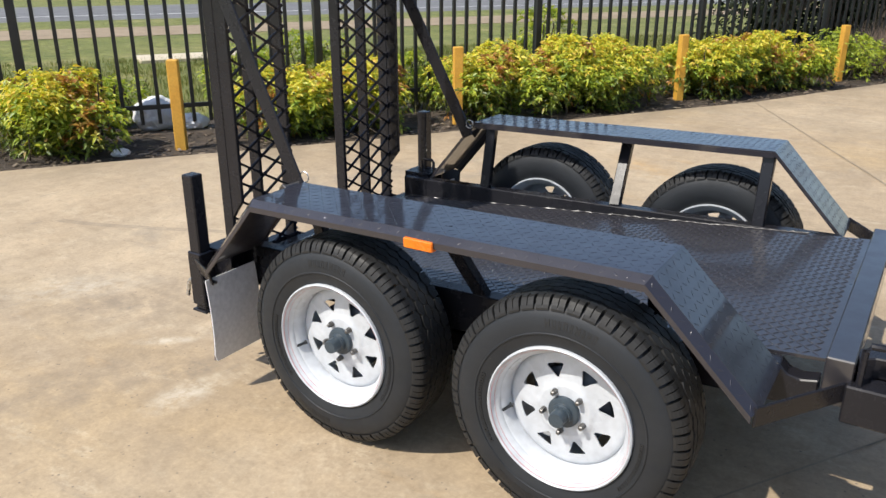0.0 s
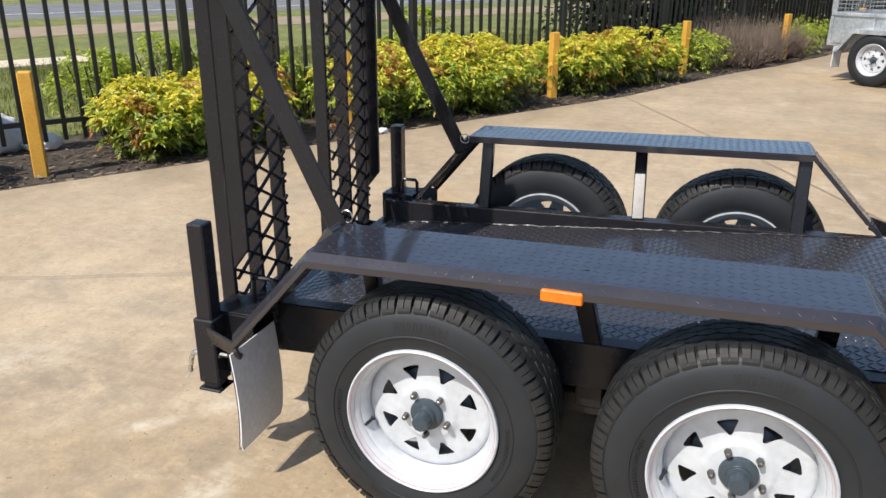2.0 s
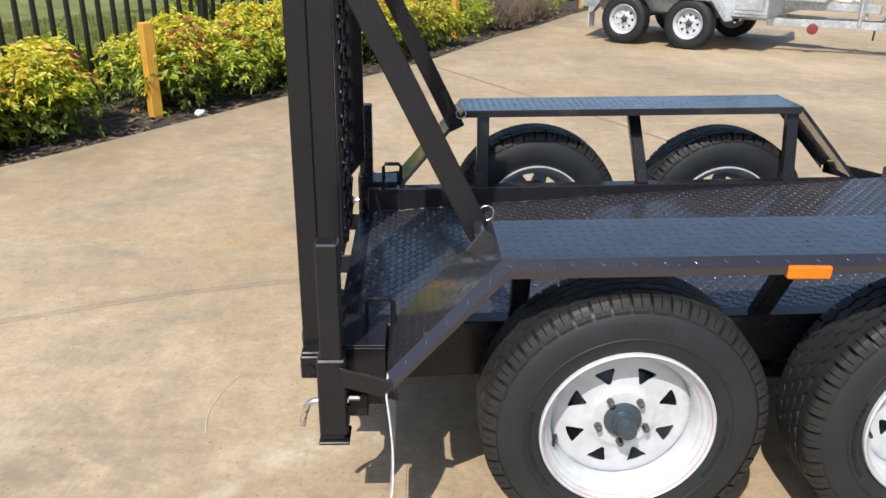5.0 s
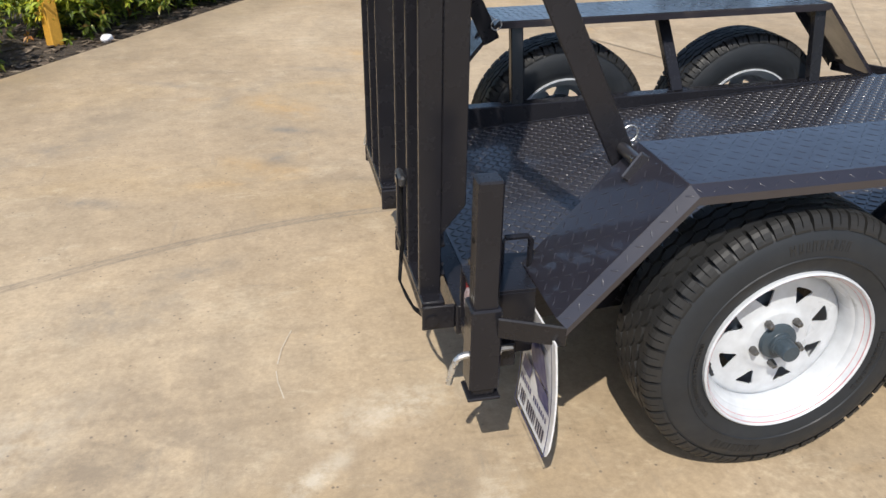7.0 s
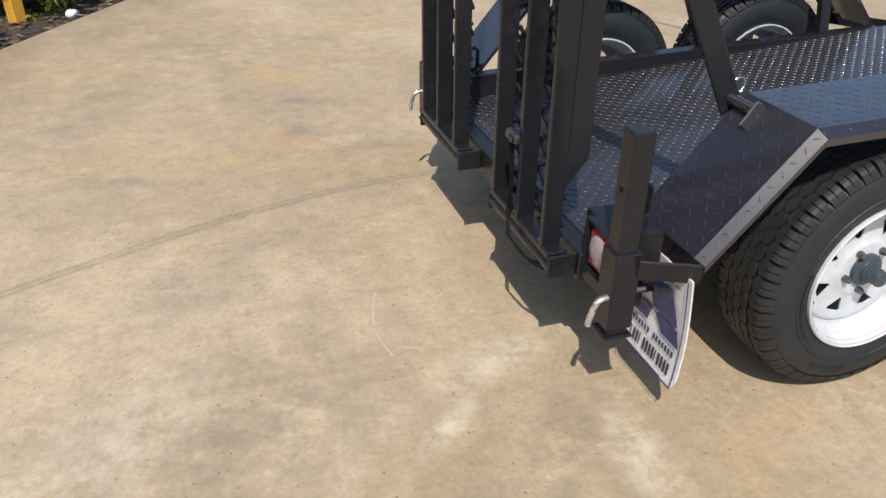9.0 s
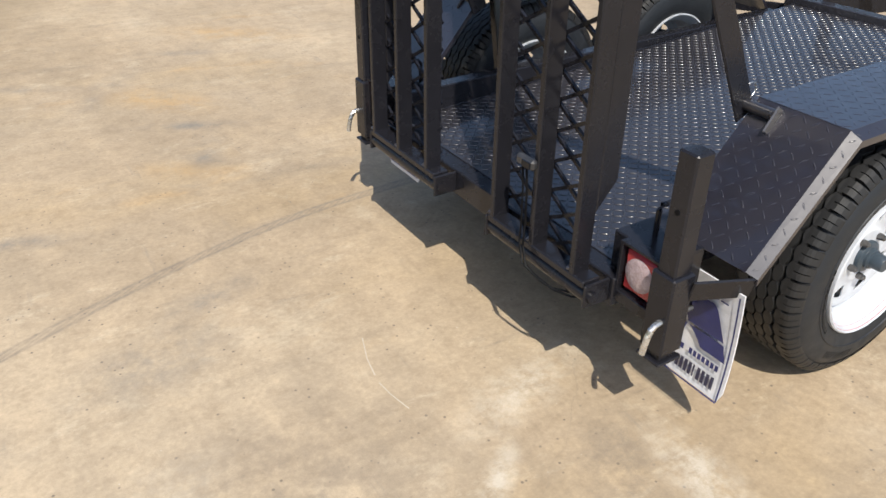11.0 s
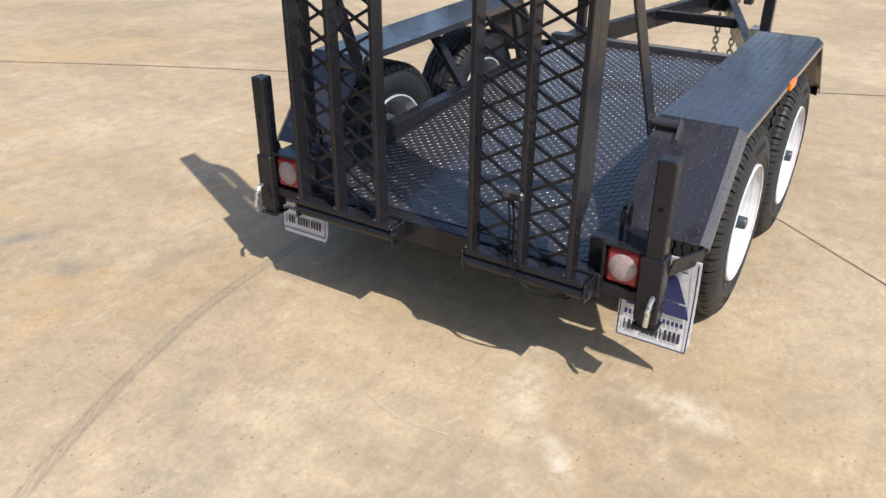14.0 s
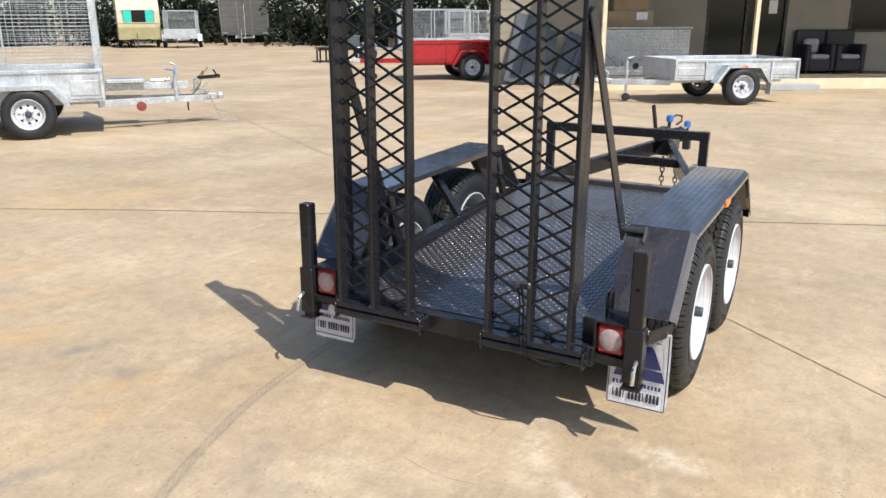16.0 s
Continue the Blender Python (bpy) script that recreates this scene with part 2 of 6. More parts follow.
def make_leaf(name, stops, rough=0.42):
    m = Mat(name)
    c = m.ramp(m.island(), stops)
    fine = m.ramp(m.noise(30, 2), [(0.3, (0.78, 0.78, 0.78)), (0.7, (1.1, 1.1, 1.1))])
    m.color(m.mix(1.0, c, fine, 'MULTIPLY'))
    m.rough(rough)
    m.b.inputs["Subsurface Weight"].default_value = 0.0
    tr = m.t.nodes.new("ShaderNodeBsdfTranslucent")
    m.link(m.mix(1.0, c, (1.0, 0.95, 0.45), 'MULTIPLY'), tr.inputs[0])
    mx = m.t.nodes.new("ShaderNodeMixShader")
    mx.inputs[0].default_value = 0.40
    m.link(m.b.outputs[0], mx.inputs[1])
    m.link(tr.outputs[0], mx.inputs[2])
    m.link(mx.outputs[0], m.t.nodes["Material Output"].inputs[0])
    return m.m


def make_galv():
    m = Mat("galvanised_steel")
    cells = m.ramp(m.voronoi(42, out="Color"), [(0.0, (0.45, 0.47, 0.49)), (1.0, (0.67, 0.695, 0.71))])
    stain = m.ramp(m.noise(3.5, 6, 0.65), [(0.3, (0.72, 0.74, 0.76)), (0.65, (1.05, 1.05, 1.05))])
    m.color(m.mix(1.0, cells, stain, 'MULTIPLY'))
    m.metal(0.72)
    m.rough(m.grey(m.noise(7, 5), 0.3, 0.7, 0.36, 0.58))
    m.bump(m.noise(25, 3), 0.12, 0.002)
    return m.m


def make_black(name, base, rough, dust, spec=0.5, coat=0.0, wave=0.05, coat_rough=0.09):
    m = Mat(name)
    m.b.inputs["Coat Weight"].default_value = coat
    m.b.inputs["Coat Roughness"].default_value = coat_rough
    m.b.inputs["Specular IOR Level"].default_value = spec
    c = m.ramp(m.noise(5, 5, 0.6), [(0.3, base), (0.7, tuple(v * 1.35 for v in base))])
    d = m.grey(m.noise(2.2, 7, 0.7), 0.48, 0.75, 0, dust)
    m.color(m.mix(d, c, (0.14, 0.135, 0.13)))
    m.rough(m.grey(m.noise(11, 5, 0.65), 0.3, 0.7, rough - 0.06, rough + 0.12))
    m.bump(m.noise(170, 3), 0.10, 0.0006)
    m.bump(m.noise(11, 3), wave, 0.003)
    return m.m


def make_rubber(name, lo, hi, dust, gloss):
    m = Mat(name)
    c = m.ramp(m.noise(9, 5, 0.6), [(0.3, lo), (0.7, hi)])
    m.b.inputs["Specular IOR Level"].default_value = gloss
    d = m.grey(m.noise(4.0, 7, 0.7), 0.45, 0.80, dust * 0.35, dust)
    m.color(m.mix(d, c, (0.13, 0.118, 0.10)))
    m.rough(m.grey(m.noise(20, 4), 0.3, 0.7, 0.46, 0.68))
    m.bump(m.noise(120, 3), 0.15, 0.001)
    return m.m


def make_grass(name, a, b, c3):
    m = Mat(name)
    base = m.ramp(m.noise(0.8, 6, 0.65), [(0.3, a), (0.55, b), (0.80, c3)])
    fine = m.ramp(m.noise(45, 4, 0.7), [(0.25, (0.5, 0.55, 0.5)), (0.75, (1.25, 1.2, 1.1))])
    clump = m.ramp(m.noise(5.5, 7, 0.75), [(0.35, (0.62, 0.66, 0.60)), (0.5, (1.0, 1.0, 1.0)), (0.66, (1.34, 1.28, 1.2))])
    base = m.mix(1.0, base, clump, 'MULTIPLY')
    m.color(m.mix(1.0, base, fine, 'MULTIPLY'))
    m.rough(0.9)
    m.bump(m.noise(60, 4, 0.7), 0.7, 0.02)
    return m.m


def make_boards(name, a, b):
    m = Mat(name)
    c = m.ramp(m.noise(2.0, 5), [(0.3, a), (0.7, b)])
    m.color(c)
    m.rough(0.6)
    m.bump(m.noise(40, 3), 0.1, 0.002)
    return m.m


CONCRETE = make_concrete()
BLACK = make_black("black_powder_coat", (0.0108, 0.0107, 0.0134), 0.23, 0.012, 0.32)
BLACK_DECK = make_black("black_deck_enamel", (0.0200, 0.0186, 0.0215), 0.32, 0.015, 0.70, 0.72, 0.07, 0.09)
GUARD_BLACK = make_black("black_guard_enamel", (0.0140, 0.0126, 0.0180), 0.38, 0.008, 0.48, 1.0, 0.20, 0.07)
RUBBER = make_rubber("tyre_rubber", (0.0085, 0.0110, 0.0146), (0.0138, 0.0166, 0.0210), 0.035, 0.46)
TREAD_RUBBER = make_rubber("dusty_tread_rubber", (0.0090, 0.0098, 0.0112), (0.0150, 0.0152, 0.0160), 0.10, 0.36)
WHITE_RIM = plain("white_rim_enamel", (0.54, 0.565, 0.60), (0.575, 0.60, 0.635), 2, 0.34, bump=0.05, bscale=30)
HUB = plain("blue_grey_hub_enamel", (0.034, 0.050, 0.066), (0.052, 0.072, 0.090), 12, 0.40, bump=0.1)
DRUM = plain("brake_drum_iron", (0.05, 0.062, 0.082), (0.10, 0.115, 0.14), 9, 0.6, 0.3, bump=0.2)
ZINC = plain("zinc_plate", (0.50, 0.49, 0.47), (0.68, 0.67, 0.64), 22, 0.30, 0.85, bump=0.05)
STEEL_DULL = plain("dull_steel", (0.12, 0.115, 0.11), (0.22, 0.215, 0.21), 15, 0.45, 0.8, bump=0.1)
PIN_RED = plain("red_pinstripe", (0.50, 0.22, 0.24), (0.56, 0.30, 0.31), 30, 0.4)
LAMP_CASE = plain("smoky_lamp_plastic", (0.022, 0.022, 0.024), (0.05, 0.05, 0.053), 40, 0.36, bump=0.3)
GALV = make_galv()
FENCE = plain("fence_enamel", (0.010, 0.011, 0.012), (0.020, 0.021, 0.022), 6, 0.42, bump=0.05)
YELLOW = plain("yellow_bollard_paint", (0.60, 0.30, 0.035), (0.72, 0.40, 0.06), 5, 0.55, bump=0.25, bscale=24, dist=0.003)
SOIL = plain("dark_mulch", (0.028, 0.021, 0.016), (0.105, 0.080, 0.058), 7, 0.95, bump=0.9, bscale=34, dist=0.03)
GRASS = make_grass("mown_grass", (0.112, 0.142, 0.034), (0.195, 0.205, 0.060), (0.36, 0.305, 0.16))
DIRT = plain("worn_dirt_path", (0.25, 0.19, 0.12), (0.36, 0.28, 0.19), 1.6, 0.95, bump=0.4, bscale=20, dist=0.01)
ASPHALT = plain("asphalt", (0.13, 0.13, 0.135), (0.20, 0.20, 0.205), 1.2, 0.9, bump=0.4, bscale=80, dist=0.004)
LINE = plain("road_line_paint", (0.62, 0.62, 0.6), (0.75, 0.75, 0.73), 6, 0.7)
SCR = plain("scratch_dust", (0.50, 0.43, 0.33), (0.60, 0.53, 0.42), 20, 0.9)
SEAM = plain("saw_cut", (0.25, 0.205, 0.145), (0.37, 0.30, 0.21), 4, 0.9, bump=0.3)
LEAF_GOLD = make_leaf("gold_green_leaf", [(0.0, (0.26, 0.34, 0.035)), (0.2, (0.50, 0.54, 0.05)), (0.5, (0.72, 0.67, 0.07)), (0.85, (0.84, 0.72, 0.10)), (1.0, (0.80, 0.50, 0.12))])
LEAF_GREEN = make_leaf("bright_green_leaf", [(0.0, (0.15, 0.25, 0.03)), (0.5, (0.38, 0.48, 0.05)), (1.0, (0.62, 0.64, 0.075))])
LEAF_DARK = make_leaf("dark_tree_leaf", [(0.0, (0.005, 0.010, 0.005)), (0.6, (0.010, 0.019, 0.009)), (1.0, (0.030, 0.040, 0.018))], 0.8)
LEAF_RED = make_leaf("russet_leaf", [(0.0, (0.20, 0.15, 0.03)), (0.5, (0.52, 0.30, 0.06)), (1.0, (0.46, 0.16, 0.06))])
# darker green for low leaves, with the shade under the crown put in
LEAF_SHADED = make_leaf("shaded_green_leaf", [(0.0, (0.06, 0.10, 0.018)), (0.5, (0.16, 0.22, 0.03)), (0.9, (0.30, 0.34, 0.05)), (1.0, (0.34, 0.20, 0.06))])
TWIG = plain("dry_twig", (0.12, 0.085, 0.062), (0.25, 0.19, 0.15), 9, 0.9)
BARK = plain("bark", (0.045, 0.036, 0.028), (0.11, 0.088, 0.07), 9, 0.95, bump=0.7, bscale=22, dist=0.02)
BLADE = make_leaf("grass_blade", [(0.0, (0.095, 0.135, 0.026)), (0.6, (0.185, 0.22, 0.05)), (1.0, (0.38, 0.33, 0.15))], 0.6)
ORANGE = plain("amber_lens", (0.80, 0.16, 0.008), (0.88, 0.22, 0.012), 25, 0.22)
RED_LENS = plain("red_lens", (0.34, 0.030, 0.030), (0.42, 0.05, 0.05), 25, 0.2)
CLEAR_LENS = plain("ribbed_clear_lens", (0.34, 0.25, 0.25), (0.47, 0.37, 0.365), 60, 0.24, bump=0.8, bscale=190, dist=0.003)
FLAP = plain("white_flap_plastic", (0.62, 0.62, 0.64), (0.74, 0.74, 0.75), 5, 0.42, bump=0.1, bscale=20)
FLAP_BACK = plain("grey_flap_back", (0.36, 0.35, 0.34), (0.46, 0.45, 0.43), 4, 0.6, bump=0.15, bscale=20)
NAVY = plain("navy_print", (0.018, 0.024, 0.11), (0.028, 0.036, 0.15), 20, 0.4)
INK = plain("dark_print", (0.02, 0.02, 0.05), (0.035, 0.035, 0.07), 20, 0.45)
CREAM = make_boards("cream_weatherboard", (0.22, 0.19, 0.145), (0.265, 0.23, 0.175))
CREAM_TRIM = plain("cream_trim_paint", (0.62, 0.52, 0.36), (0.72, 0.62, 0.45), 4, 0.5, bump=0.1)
DECKING = plain("weathered_decking", (0.075, 0.06, 0.045), (0.15, 0.12, 0.09), 4, 0.8, bump=0.4)
WICKER = plain("black_wicker", (0.012, 0.011, 0.012), (0.03, 0.026, 0.025), 40, 0.6, bump=0.8, bscale=90, dist=0.006)
CUSHION = plain("grey_cushion_cloth", (0.30, 0.30, 0.32), (0.42, 0.42, 0.44), 9, 0.95, bump=0.3)
CARD = plain("brown_board", (0.26, 0.18, 0.10), (0.36, 0.26, 0.16), 3, 0.85, bump=0.1)
RED_PAINT = plain("red_enamel", (0.30, 0.008, 0.013), (0.37, 0.013, 0.018), 4, 0.32, bump=0.05)
CARAVAN = plain("faded_yellow_paint", (0.36, 0.33, 0.17), (0.45, 0.42, 0.25), 2.5, 0.5, bump=0.1)
CARAVAN_TOP = plain("cream_caravan_roof", (0.46, 0.41, 0.28), (0.56, 0.51, 0.38), 2.5, 0.5)
TEAL = plain("teal_curtain", (0.02, 0.42, 0.34), (0.04, 0.52, 0.42), 8, 0.8, bump=0.4, bscale=14, dist=0.02)
BLUE = plain("blue_plastic", (0.025, 0.13, 0.40), (0.035, 0.18, 0.50), 12, 0.35)
RED_BUOY = plain("red_rubber_wheel", (0.17, 0.028, 0.028), (0.24, 0.045, 0.04), 12, 0.55)
BAG = plain("white_sack_plastic", (0.80, 0.80, 0.83), (0.90, 0.90, 0.91), 8, 0.5, bump=0.8, bscale=16, dist=0.03)
SHEET = plain("blue_grey_sheet", (0.035, 0.045, 0.058), (0.085, 0.10, 0.12), 3, 0.55, 0.0, bump=0.2)
GREY_PANEL = plain("weathered_zinc_sheet", (0.32, 0.335, 0.35), (0.42, 0.435, 0.45), 3, 0.6, 0.0, bump=0.2)
TOOLBOX = plain("dull_chequer_aluminium", (0.34, 0.345, 0.35), (0.46, 0.465, 0.47), 5, 0.34, 0.7, bump=0.1)
CABLE = plain("black_cable_sheath", (0.006, 0.006, 0.007), (0.012, 0.012, 0.013), 20, 0.5)
CABLE.node_tree.nodes["Principled BSDF"].inputs["Specular IOR Level"].default_value = 0.05
ROOF_STEEL = plain("verandah_soffit", (0.42, 0.38, 0.30), (0.50, 0.46, 0.37), 3, 0.7)


def make_glass():
    m = Mat("dark_window_glass")
    m.color((0.008, 0.009, 0.011))
    m.rough(0.06)
    m.b.inputs["Specular IOR Level"].default_value = 0.25
    return m.m


GLASS = make_glass()


# ---- mesh helpers ----
def link_mesh(name, bm, material, smooth=False):
    me = bpy.data.meshes.new(name)
    bm.normal_update()
    bm.to_mesh(me)
    bm.free()
    for mm in (material if isinstance(material, (list, tuple)) else [material]):
        me.materials.append(mm)
    if smooth:
        me.polygons.foreach_set("use_smooth", [True] * len(me.polygons))
        me.set_sharp_from_angle(angle=radians(35))
    return me


def part(name, bm, material, parent, label="", smooth=False, m=None):
    me = bm if isinstance(bm, bpy.types.Mesh) else link_mesh(name, bm, material, smooth)
    ob = new(name, me)
    ob.parent = parent
    if m is not None:
        ob.matrix_basis = m
    if label:
        ob["label"] = label
    return ob


def thing(name, label, category, group="", kind="", m=None):
    ob = new(name)
    ob.empty_display_size = 0.1
    if m is not None:
        ob.matrix_basis = m
    return tagged(ob, label, category, group, kind)


def solo(name, bm, material, label, category, group="", kind="", smooth=False, m=None):
    ob = new(name, link_mesh(name, bm, material, smooth))
    if m is not None:
        ob.matrix_basis = m
    return tagged(ob, label, category, group, kind)


def bx(x0, x1, y0, y1, z0, z1, bev=0.003, bm=None, m=None):
    """A box with small bevels, added to bm."""
    b2 = bmesh.new()
    bmesh.ops.create_cube(b2, size=1.0)
    for v in b2.verts:
        v.co = Vector((x0 + (v.co.x + .5) * (x1 - x0), y0 + (v.co.y + .5) * (y1 - y0), z0 + (v.co.z + .5) * (z1 - z0)))
    if bev:
        bmesh.ops.bevel(b2, geom=b2.edges[:], offset=bev, segments=1, affect='EDGES')
    if m is not None:
        b2.transform(m)
    return join(bm, b2)


def join(bm, b2):
    if bm is None:
        return b2
    me = bpy.data.meshes.new("tmp")
    b2.to_mesh(me)
    b2.free()
    bm.from_mesh(me)
    bpy.data.meshes.remove(me)
    return bm


def beam(p, q, w, h, bm=None, bev=0.003, up=(0, 0, 1), ext=0.0):
    """A bar of section w (sideways) by h (along up) from p to q."""
    p, q = Vector(p), Vector(q)
    d = q - p
    L = d.length
    d.normalize()
    side = d.cross(Vector(up)).normalized()
    u = side.cross(d)
    m = Matrix(((side.x, d.x, u.x, p.x), (side.y, d.y, u.y, p.y), (side.z, d.z, u.z, p.z), (0, 0, 0, 1)))
    return bx(-w / 2, w / 2, -ext, L + ext, -h / 2, h / 2, bev, bm, m)


def rod(points, r, bm=None, n=8, closed=False):
    """A round rod along points."""
    b2 = bmesh.new()
    pts = [Vector(p) for p in points]
    rings = []
    ref = Vector((0.31, 0.17, 0.93))
    for k, p in enumerate(pts):
        a = pts[(k - 1) % len(pts)] if (k or closed) else p
        b = pts[(k + 1) % len(pts)] if (k < len(pts) - 1 or closed) else p
        d = (b - a).normalized()
        s = d.cross(ref)
        s = s.normalized() if s.length > 1e-4 else d.orthogonal().normalized()
        u = s.cross(d)
        rings.append([b2.verts.new(p + r * (math.cos(2 * math.pi * i / n) * s + math.sin(2 * math.pi * i / n) * u)) for i in range(n)])
    for k in range(len(rings) if closed else len(rings) - 1):
        A, B = rings[k], rings[(k + 1) % len(rings)]
        for i in range(n):
            b2.faces.new((A[i], A[(i + 1) % n], B[(i + 1) % n], B[i]))
    if not closed:
        b2.faces.new(rings[0][::-1])
        b2.faces.new(rings[-1])
    bmesh.ops.recalc_face_normals(b2, faces=b2.faces[:])
    return join(bm, b2)


def lathe(profile, n, bm=None, closed=False, m=None):
    """Turn (r, y) pairs round the y axis."""
    b2 = bmesh.new()
    rings = []
    for r, y in profile:
        rings.append([b2.verts.new((r * math.cos(2 * math.pi * i / n), y, r * math.sin(2 * math.pi * i / n))) for i in range(n)])
    for k in range(len(rings) if closed else len(rings) - 1):
        A, B = rings[k], rings[(k + 1) % len(rings)]
        for i in range(n):
            b2.faces.new((A[i], A[(i + 1) % n], B[(i + 1) % n], B[i]))
    if not closed:
        for ring, flip in ((rings[0], 1), (rings[-1], -1)):
            b2.faces.new(ring[::flip])
    bmesh.ops.recalc_face_normals(b2, faces=b2.faces[:])
    if m is not None:
        b2.transform(m)
    return join(bm, b2)


def prism(poly, thick, frame_m, bm=None, bev=0.0):
    """A flat plate: the polygon (u, v) raised by thick along the frame's third axis."""
    b2 = bmesh.new()
    lo = [b2.verts.new((u, v, 0)) for u, v in poly]
    hi = [b2.verts.new((u, v, thick)) for u, v in poly]
    b2.faces.new(lo[::-1])
    b2.faces.new(hi)
    for i in range(len(poly)):
        j = (i + 1) % len(poly)
        b2.faces.new((lo[i], lo[j], hi[j], hi[i]))
    bmesh.ops.recalc_face_normals(b2, faces=b2.faces[:])
    if bev:
        bmesh.ops.bevel(b2, geom=b2.edges[:], offset=bev, segments=1, affect='EDGES')
    b2.transform(frame_m)
    return join(bm, b2)


def axes(o, u, v):
    """A frame at o with first axis u and second axis near v."""
    u = Vector(u).normalized()
    w = u.cross(Vector(v)).normalized()
    v = w.cross(u)
    return Matrix(((u.x, v.x, w.x, o[0]), (u.y, v.y, w.y, o[1]), (u.z, v.z, w.z, o[2]), (0, 0, 0, 1)))


def raw(name, verts, faces):
    me = bpy.data.meshes.new(name)
    me.from_pydata(verts, [], faces)
    me.update()
    return me


def tread(name, patches, pitch, length, width, height, material, parent, label=""):
    """Raised bars of chequer plate over flat patches (frame, size u, size v)."""
    V, F = [], []
    for m, su, sv in patches:
        nu, nv = max(1, int(su / pitch)), max(1, int(sv / pitch))
        for i in range(nu):
            for j in range(nv):
                u, v = (i + 0.5) * su / nu, (j + 0.5) * sv / nv
                a = radians(45 if (i + j) % 2 else -45)
                c, s = math.cos(a), math.sin(a)
                k = len(V)
                for f, h in ((1.0, 0.0), (0.86, 0.62), (0.45, 1.0)):
                    for p, q in ((-1, 0), (-0.45, -1), (0.45, -1), (1, 0), (0.45, 1), (-0.45, 1)):
                        du, dv = p * f * length / 2, q * f * width / 2
                        V.append((m @ Vector((u + du * c - dv * s, v + du * s + dv * c, h * height)))[:])
                for r in (0, 6):
                    F += [(k + r + e, k + r + (e + 1) % 6, k + r + 6 + (e + 1) % 6, k + r + 6 + e) for e in range(6)]
                F.append(tuple(range(k + 12, k + 18)))
    me = raw(name, V, F)
    me.polygons.foreach_set("use_smooth", [True] * len(me.polygons))
    me.materials.append(material)
    return tagged(part(name, me, material, parent, label), kind="stuff")


# ---- yard, garden strip, verge ----
EDGE = [(-9.0, -7.2), (-6.6, -3.0), (-4.15, 1.2), (-2.66, 3.45), (-1.5, 5.45), (-0.36, 7.35), (0.70, 9.8), (1.5, 11.3), (2.4, 13.3), (6.0, 20.0), (16.0, 39.0), (26.0, 58.0)]
NRM = Vector((-0.883, 0.469))
ALONG = Vector((0.469, 0.883))


def edge_at(s, off=0.0):
    """A point s metres along the concrete edge from the first bollard, off metres into the garden."""
    acc = [0.0]
    for a, b in zip(EDGE, EDGE[1:]):
        acc.append(acc[-1] + (Vector(b) - Vector(a)).length)
    t = s + acc[2] + 1.15
    for k in range(len(EDGE) - 1):
        if t <= acc[k + 1] or k == len(EDGE) - 2:
            a, b = Vector(EDGE[k]), Vector(EDGE[k + 1])
            d = (b - a).normalized()
            p = a + d * (t - acc[k])
            return p + Vector((-d.y, d.x)) * off


def strip_far(name, off0, off1, z, s0, s1, material, label):
    """A straight strip beyond the fence."""
    bm = bmesh.new()
    o = Vector((-3.5, 2.16))
    vs = [bm.verts.new((*(o + ALONG * s + NRM * f), z)) for s, f in ((s0, off0), (s1, off0), (s1, off1), (s0, off1))]
    bm.faces.new(vs)
    bmesh.ops.recalc_face_normals(bm, faces=bm.faces[:])
    for f in bm.faces:
        if f.normal.z < 0:
            f.normal_flip()
    return solo(name, bm, material, label, "ground", kind="structure")


def strip(name, off0, off1, z, s0, s1, material, label, thick=0.0, step=1.0):
    bm = bmesh.new()
    n = int((s1 - s0) / step)
    prev = None
    for i in range(n + 1):
        s = s0 + (s1 - s0) * i / n
        a, b = edge_at(s, off0), edge_at(s, off1)
        cur = (bm.verts.new((a.x, a.y, z)), bm.verts.new((b.x, b.y, z)))
        if prev:
            bm.faces.new((prev[0], cur[0], cur[1], prev[1]))
        prev = cur
    bmesh.ops.recalc_face_normals(bm, faces=bm.faces[:])
    return solo(name, bm, material, label, "ground", kind="structure")


bm = bmesh.new()
vs = [bm.verts.new((x, y, -0.14)) for x, y in ((-600, -600), (600, -600), (600, 600), (-600, 600))]
bm.faces.new(vs)
solo("ground", bm, GRASS, "wide sheet of rough grass to the horizon", "ground", kind="structure")

# the yard: one sheet of concrete with an exposed edge along the garden
bm = bmesh.new()
outline = EDGE + [(120.0, 120.0), (120.0, -60.0), (-9.0, -60.0)]
lo = [bm.verts.new((x, y, -0.16)) for x, y in outline]
hi = [bm.verts.new((x, y, 0.0)) for x, y in outline]
top = bm.faces.new(hi)
for i in range(len(outline)):
    j = (i + 1) % len(outline)
    bm.faces.new((lo[i], lo[j], hi[j], hi[i]))
bmesh.ops.triangulate(bm, faces=[top])
bmesh.ops.recalc_face_normals(bm, faces=bm.faces[:])
solo("concrete_yard", bm, CONCRETE, "sunlit tan concrete yard with stains and joints", "ground", kind="structure")


